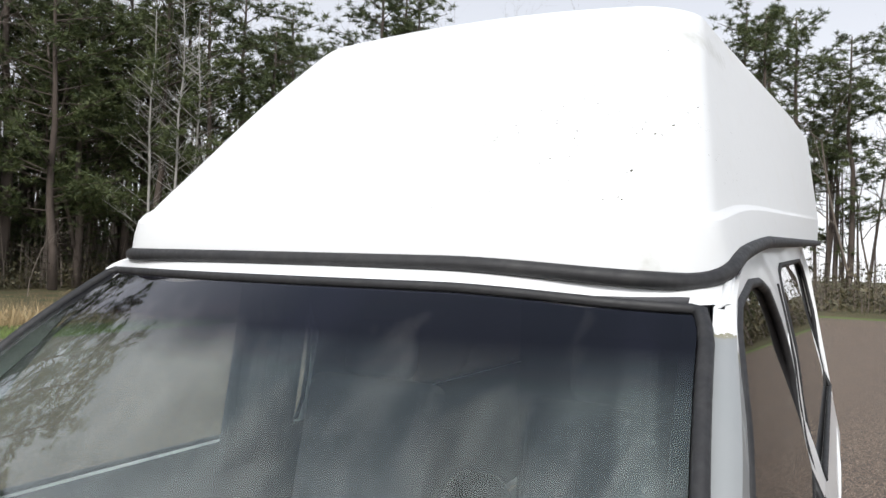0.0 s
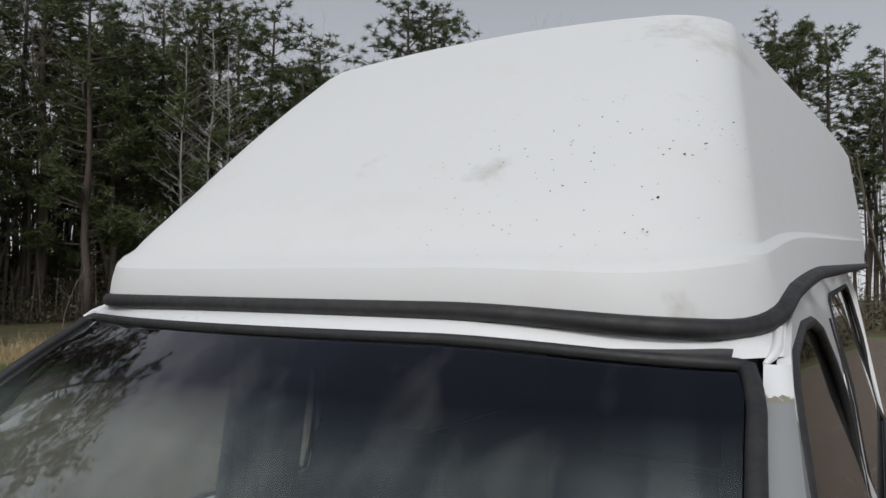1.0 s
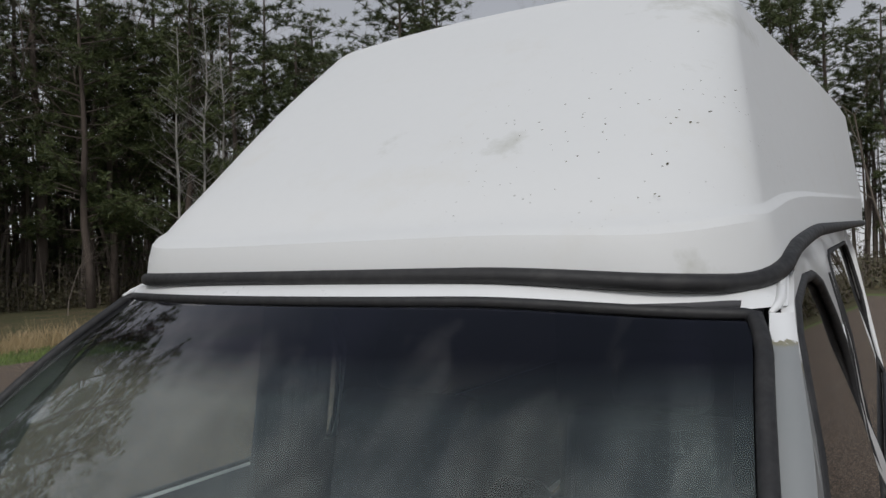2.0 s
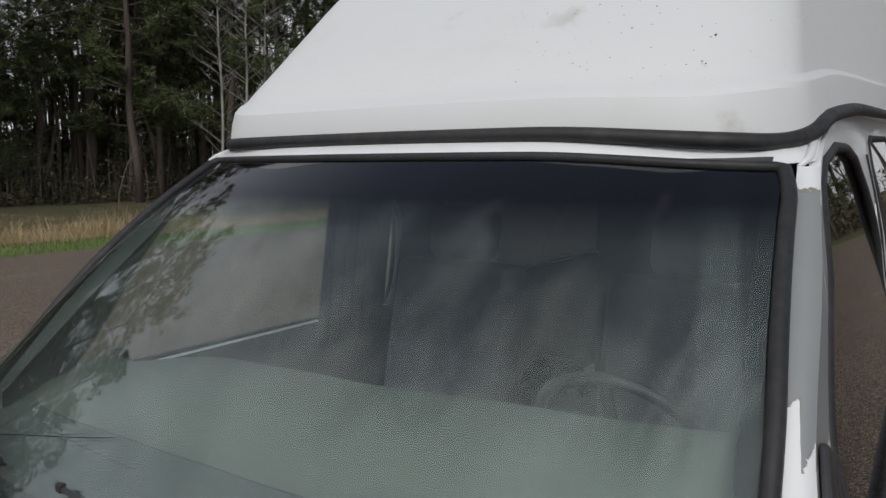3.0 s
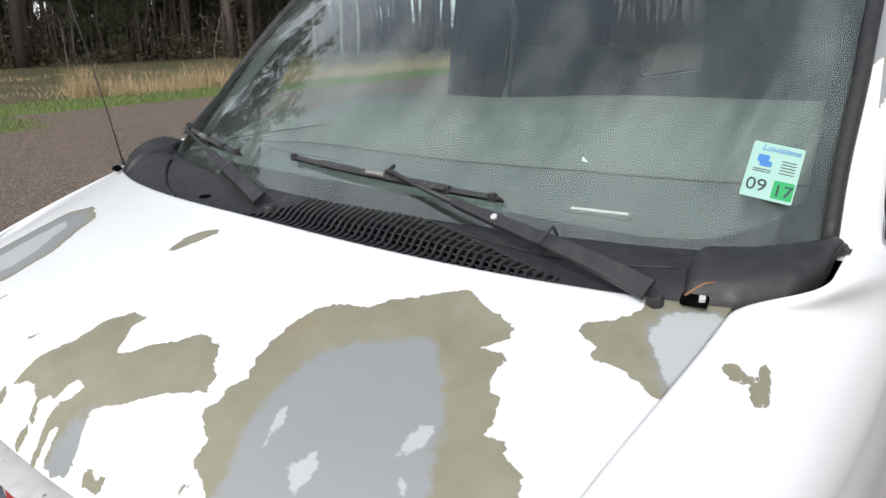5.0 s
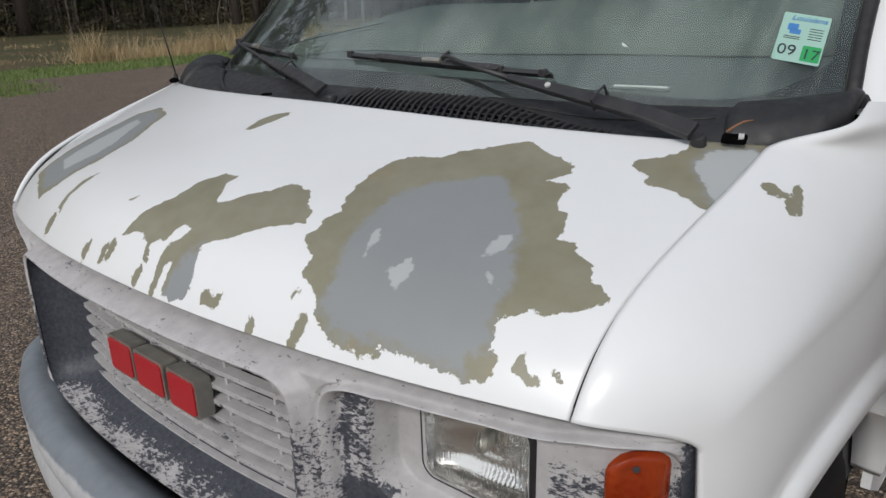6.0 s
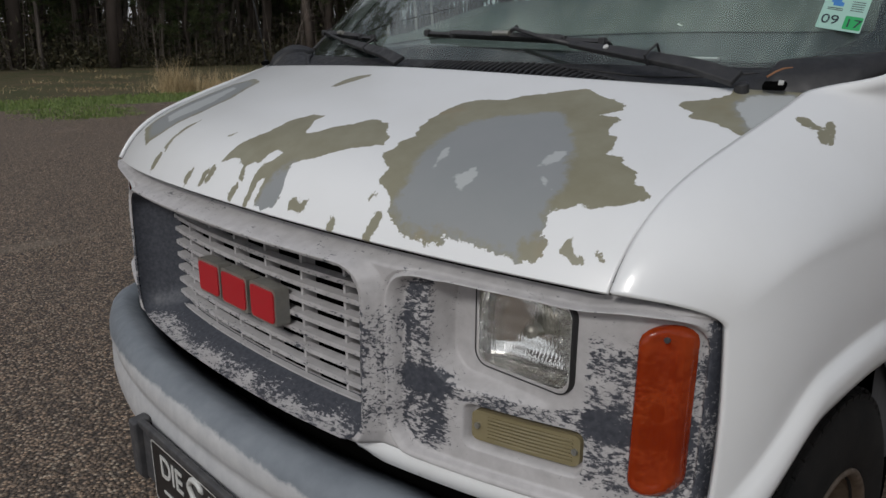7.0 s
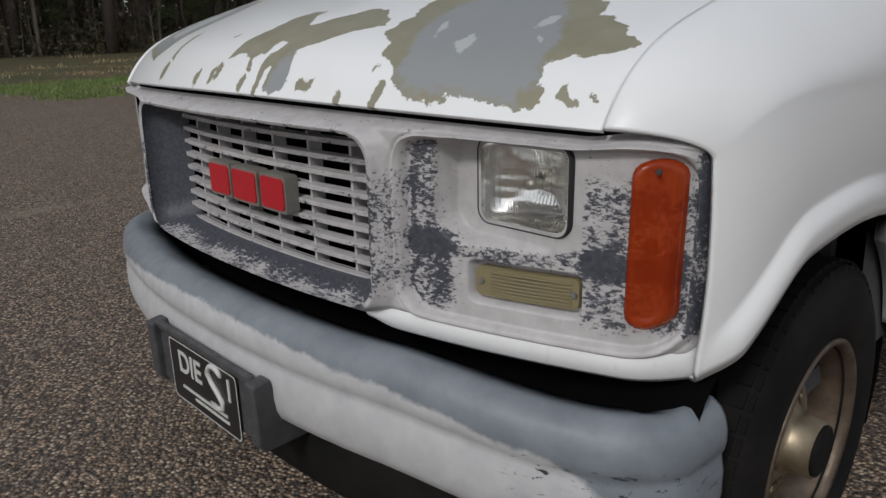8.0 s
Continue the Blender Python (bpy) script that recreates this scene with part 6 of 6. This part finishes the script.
def make_bare(height, seed, mat, name="bare_tree", label="leafless grey hardwood tree", slim=1.0, depth=3):
    r = np.random.default_rng(seed)
    t = tagged(new(name), label, "tree", "leafless trees")
    bm = bmesh.new()

    def grow(p, d, ln, rad, depth):
        steps = 4
        pts, radii = [p], [rad]
        for k in range(steps):
            d = (d + Vector(r.normal(size=3)) * 0.10 + Vector((0, 0, 0.06))).normalized()
            p = p + d * ln / steps
            pts.append(p)
            radii.append(rad * (1 - 0.55 * (k + 1) / steps))
            if depth > 0 and (k > 0 or depth < 3):
                for _ in range((1 + (r.uniform() < 0.4)) if depth < 3 else 1 + (k > 1)):
                    side = Vector(r.normal(size=3))
                    side = (side - d * side.dot(d)).normalized()
                    nd = (d * 0.75 + side * r.uniform(0.5, 0.9) * slim).normalized()
                    grow(p, nd, ln * r.uniform(0.38, 0.6), radii[-1] * 0.6, depth - 1)
        tube(bm, pts, radii, 5 if depth > 1 else 3, cap=False)
    grow(Vector((0, 0, 0)), Vector((0, 0, 1)), height, height * 0.0095 * (0.7 if depth < 3 else 1), depth)
    part("trunk", bm, mat, t, smooth=True)
    return t


def make_birch(height, seed):
    """A straight slim trunk with short rising twigs all the way up."""
    r = np.random.default_rng(seed)
    t = tagged(new("birch_tree"), "slim pale leafless tree", "tree", "leafless trees")
    bm = bmesh.new()
    pts = [Vector((r.normal() * 0.05, r.normal() * 0.05, height * k / 7)) for k in range(8)]
    tube(bm, pts, [0.075 * (1 - 0.85 * k / 7) for k in range(8)], 6)
    for k in range(64):
        f = r.uniform(0.12, 0.99)
        i = min(6, int(f * 7))
        base = pts[i].lerp(pts[i + 1], f * 7 - i)
        ln = (0.5 + 2.1 * (1 - f)) * r.uniform(0.6, 1.15)
        a = r.uniform(0, 2 * math.pi)
        tip = base + Vector((math.cos(a) * ln * 0.8, math.sin(a) * ln * 0.8, ln * 0.55))
        branch_tube(bm, base, tip, 0.016, 0.006, 3)
        for q in range(4):
            p = base.lerp(tip, r.uniform(0.3, 0.95))
            d = Vector(r.normal(size=3)) * 0.22 + Vector((math.cos(a) * 0.2, math.sin(a) * 0.2, 0.28))
            branch_tube(bm, p, p + d * ln * 0.55, 0.007, 0.003, 3)
    part("trunk", bm, M["birch"], t, smooth=True)
    return t


def scatter_woods():
    r = np.random.default_rng(11)
    pines = [make_pine(17, 0.42, 2.3, 1), make_pine(14, 0.2, 2.6, 2), make_pine(19, 0.5, 2.0, 3), make_pine(10, 0.08, 2.2, 4)]
    bares = [make_bare(11, 5, M["twig"]), make_bare(13, 6, M["twig"]), make_bare(9, 8, M["twig"])]
    birch = make_birch(11.5, 9)
    shrub = make_bare(3.0, 12, M["twig"], "bare_shrub", "small leafless shrub in the field", 1.3)
    first = {id(o): True for o in pines + bares + [birch, shrub]}

    def put(ob, x, y, s, a):
        m = pose(x, y, -0.05, 0, 0, a)
        if first.pop(id(ob), None):
            ob.matrix_basis = m @ Matrix.Diagonal((s, s, s, 1))
            return
        c = copy_thing(ob, m)
        c.scale = (s, s, s)

    def band(n, x0, x1, y0, y1, share):
        for _ in range(n):
            x, y = r.uniform(x0, x1), r.uniform(y0, y1)
            if r.uniform() < share:
                put(pines[int(r.integers(0, 4))], x, y, r.uniform(0.8, 1.15), r.uniform(0, 360))
            else:
                put(bares[int(r.integers(0, 3))], x, y, r.uniform(0.8, 1.3), r.uniform(0, 360))
    # single trees that stand out
    for a, s in ((50.6, 1.35), (48.7, 1.5), (47.4, 1.38)):
        put(birch, 1.0 - 43 * math.sin(radians(a)), 0.3 + 43 * math.cos(radians(a)), s, a * 50)
    put(shrub, -31.0, 20.3, 1.0, 0)
    put(shrub, -32.5, 14.0, 0.75, 80)
    put(pines[1], -39, 27, 1.15, 30)
    put(pines[1], -38.5, 32, 1.15, 90)
    put(pines[2], -40, 30, 0.95, 200)
    put(pines[0], -35, 41, 0.9, 10)
    put(pines[0], 4.5, 60, 1.15, 10)
    put(pines[2], 1.6, 62, 1.05, 80)
    for a, dist, k, s in ((55.0, 47, 1, 1.25), (52.0, 50, 0, 1.2), (50.0, 46, 1, 1.35), (48.0, 50, 2, 1.15), (46.2, 47, 1, 1.3), (44.0, 52, 0, 1.25), (42.3, 48, 1, 1.2),
                          (40.6, 52, 0, 1.15), (33.5, 56, 0, 1.42), (32.0, 58, 2, 1.32), (30.8, 55, 0, 1.3), (56.5, 44, 1, 1.3), (59.8, 47, 2, 1.3), (63.0, 46, 1, 1.25), (6.2, 60, 0, 1.3), (4.6, 63, 2, 1.22), (2.6, 61, 0, 1.28), (0.6, 64, 1, 1.2), (58.5, 52, 0, 1.2), (61.0, 49, 2, 1.15)):
        put(pines[k], 1.0 - dist * math.sin(radians(a)), 0.3 + dist * math.cos(radians(a)), s, a * 37)
    for x, y, k, sc in ((-37, -3, 1, 1.5), (-38, 2, 0, 1.45), (-36.5, 6, 1, 1.6), (-39, 10, 0, 1.5), (-37.5, 14, 1, 1.5)):
        put(pines[k], x, y, sc, x * 31 + y * 17)
    band(120, -62, -38, -16, 48, 0.34)
    band(62, -46, -37.5, -8, 42, 0.22)
    band(26, -40, -12, 46, 66, 0.6)
    band(26, -8, 22, 56, 72, 0.55)
    band(18, 12, 42, 53, 68, 0.5)
    band(16, 44, 62, -25, 50, 0.6)
    band(20, -45, 40, -60, -42, 0.6)
    band(16, -60, -40, -42, -12, 0.5)


scatter_woods()


def leaf_cloud(n, x0, x1, y0, y1, h, size, seed, bias=1.5):
    r = np.random.default_rng(seed)
    k = n // 60
    cx, cy, ch = r.uniform(x0, x1, k), r.uniform(y0, y1, k), h * r.uniform(0.3, 1.0, k)
    c = np.stack([np.repeat(cx, 60), np.repeat(cy, 60), np.zeros(k * 60)], 1)
    g = r.normal(size=(k * 60, 3))
    hh = np.repeat(ch, 60)
    c[:, 0] += g[:, 0] * hh * 0.45
    c[:, 1] += g[:, 1] * hh * 0.45
    c[:, 2] = hh * r.uniform(0.02, 1.0, k * 60) ** bias
    d = r.normal(size=(len(c), 2, 3)) * size
    return np.stack([c, c + d[:, 0], c + d[:, 1]], 1)


def sticks(n, x0, x1, y0, y1, h0, h1, w0, w1, seed):
    """Thin upright stems as narrow three-sided spikes."""
    r = np.random.default_rng(seed)
    x, y = r.uniform(x0, x1, n), r.uniform(y0, y1, n)
    h, w = r.uniform(h0, h1, n), r.uniform(w0, w1, n)
    top = np.stack([x + r.normal(size=n) * h * 0.06, y + r.normal(size=n) * h * 0.06, h], 1)
    c = [np.stack([x + w * math.cos(a), y + w * math.sin(a), np.zeros(n)], 1) for a in (0.3, 2.4, 4.5)]
    return np.concatenate([np.stack([c[i], c[(i + 1) % 3], top], 1) for i in range(3)])


def build_undergrowth():
    sets = [leaf_cloud(100000, -52, -38, -25, 50, 3.0, 0.10, 21), leaf_cloud(40000, -42, -37, -25, 50, 1.6, 0.08, 26), leaf_cloud(30000, -60, -44, -25, 50, 7.0, 0.12, 25, 0.9),
            leaf_cloud(24000, -40, 20, 47, 62, 3.2, 0.12, 22), leaf_cloud(18000, 6, 42, 50, 60, 4.5, 0.14, 27), leaf_cloud(14000, 40, 50, -25, 50, 3.5, 0.16, 23), leaf_cloud(12000, -45, 40, -56, -42, 3.5, 0.16, 24)]
    tagged(tri_mesh("undergrowth", np.concatenate(sets), M["bush"]), "tangled evergreen undergrowth along the wood's edge", "bushes", kind="stuff")
    brush = [sticks(5000, -56, -37.5, -25, 50, 1.2, 5.5, 0.012, 0.035, 41), sticks(1200, -40, 20, 47, 60, 1.5, 5.0, 0.015, 0.035, 42)]
    tagged(tri_mesh("brush", np.concatenate(brush), M["twig"]), "thin leafless saplings and brush", "brush", kind="stuff")
    far = [sticks(700, -75, -44, -30, 60, 10, 19, 0.07, 0.22, 43), sticks(160, -45, 30, 62, 85, 10, 19, 0.08, 0.22, 44)]
    tagged(tri_mesh("far_trunks", np.concatenate(far), M["pinebark"]), "dark trunks deep in the woods", "woods", kind="stuff")


build_undergrowth()


def blades(n, x0, x1, y0, y1, h, w, seed, clump=0.0, droop=0.3):
    r = np.random.default_rng(seed)
    if clump:
        k = max(1, n // 45)
        cx, cy = r.uniform(x0, x1, k), r.uniform(y0, y1, k)
        x = np.repeat(cx, 45) + r.normal(size=k * 45) * clump
        y = np.repeat(cy, 45) + r.normal(size=k * 45) * clump
        s = np.repeat(0.15 + 1.05 * r.uniform(0.0, 1.0, k) ** 1.4, 45)
    else:
        x, y = r.uniform(x0, x1, n), r.uniform(y0, y1, n)
        s = np.ones(n)
    n = len(x)
    hh = h * s * r.uniform(0.5, 1.1, n)
    a = r.uniform(0, 2 * math.pi, n)
    lean = r.normal(size=(n, 2)) * hh[:, None] * droop
    base = np.stack([x, y, np.zeros(n)], 1)
    side = np.stack([np.cos(a), np.sin(a), np.zeros(n)], 1) * w
    top = base + np.stack([lean[:, 0], lean[:, 1], hh], 1)
    return np.stack([base - side, base + side, top], 1)


def build_grass():
    tagged(tri_mesh("dry_grass", np.concatenate([blades(10000, -20.2, -18.0, 8.3, 40, 0.46, 0.007, 31, 0.42, 0.6), blades(7000, -20.0, -18.2, 8.3, 40, 0.85, 0.007, 30, 0.26, 0.45), blades(450, -18.7, -18.2, 8.0, 8.9, 0.95, 0.008, 36, 0.12, 0.35), blades(700, -21.5, -18.6, -12, 8, 0.28, 0.007, 35, 0.5, 0.6), blades(5000, -34, -20, -10, 40, 0.2, 0.01, 32, 0.5, 0.6)]), M["dry"]),
           "tall straw-coloured dry grass in a ragged band", "grass", kind="stuff")
    tagged(tri_mesh("green_grass", np.concatenate([blades(34000, -18.2, -15.5, -14, 40, 0.085, 0.010, 33), blades(3400, -15.7, -13.0, 3.6, 5.3, 0.075, 0.011, 34, 0.2)]), M["lush"]),
           "short green verge grass along the asphalt", "grass", kind="stuff")


build_grass()


def build_gravel():
    """Loose aggregate worn out of the asphalt round the van: squashed little octahedra."""
    r = np.random.default_rng(51)
    n = 12000
    x, y = r.uniform(-6.0, 1.8, n), r.uniform(-2.0, 5.0, n)
    size = r.uniform(0.003, 0.0075, n) * r.uniform(0.7, 1.15, n)
    yaw = r.uniform(0, math.pi, n)
    corner = np.array([(1, 0, 0), (0, 0.75, 0), (-1, 0.1, 0), (0.1, -0.75, 0), (0.1, 0, 0.62), (0, 0, -0.4)])
    tri = np.array([(0, 1, 4), (1, 2, 4), (2, 3, 4), (3, 0, 4), (1, 0, 5), (2, 1, 5), (3, 2, 5), (0, 3, 5)])
    c = corner[None] * size[:, None, None] * r.uniform(0.7, 1.2, (n, 6, 1))
    rx = c[..., 0] * np.cos(yaw)[:, None] - c[..., 1] * np.sin(yaw)[:, None] + x[:, None]
    ry = c[..., 0] * np.sin(yaw)[:, None] + c[..., 1] * np.cos(yaw)[:, None] + y[:, None]
    v = np.stack([rx, ry, c[..., 2] + 0.001], -1).reshape(-1, 3)
    f = (tri[None] + 6 * np.arange(n)[:, None, None]).reshape(-1, 3)
    me = bpy.data.meshes.new("gravel")
    me.from_pydata(v.tolist(), [], f.tolist())
    me.materials.append(M["stone"])
    tagged(new("gravel", me), "loose brown and grey stones on the worn asphalt", "gravel", kind="stuff")


build_gravel()
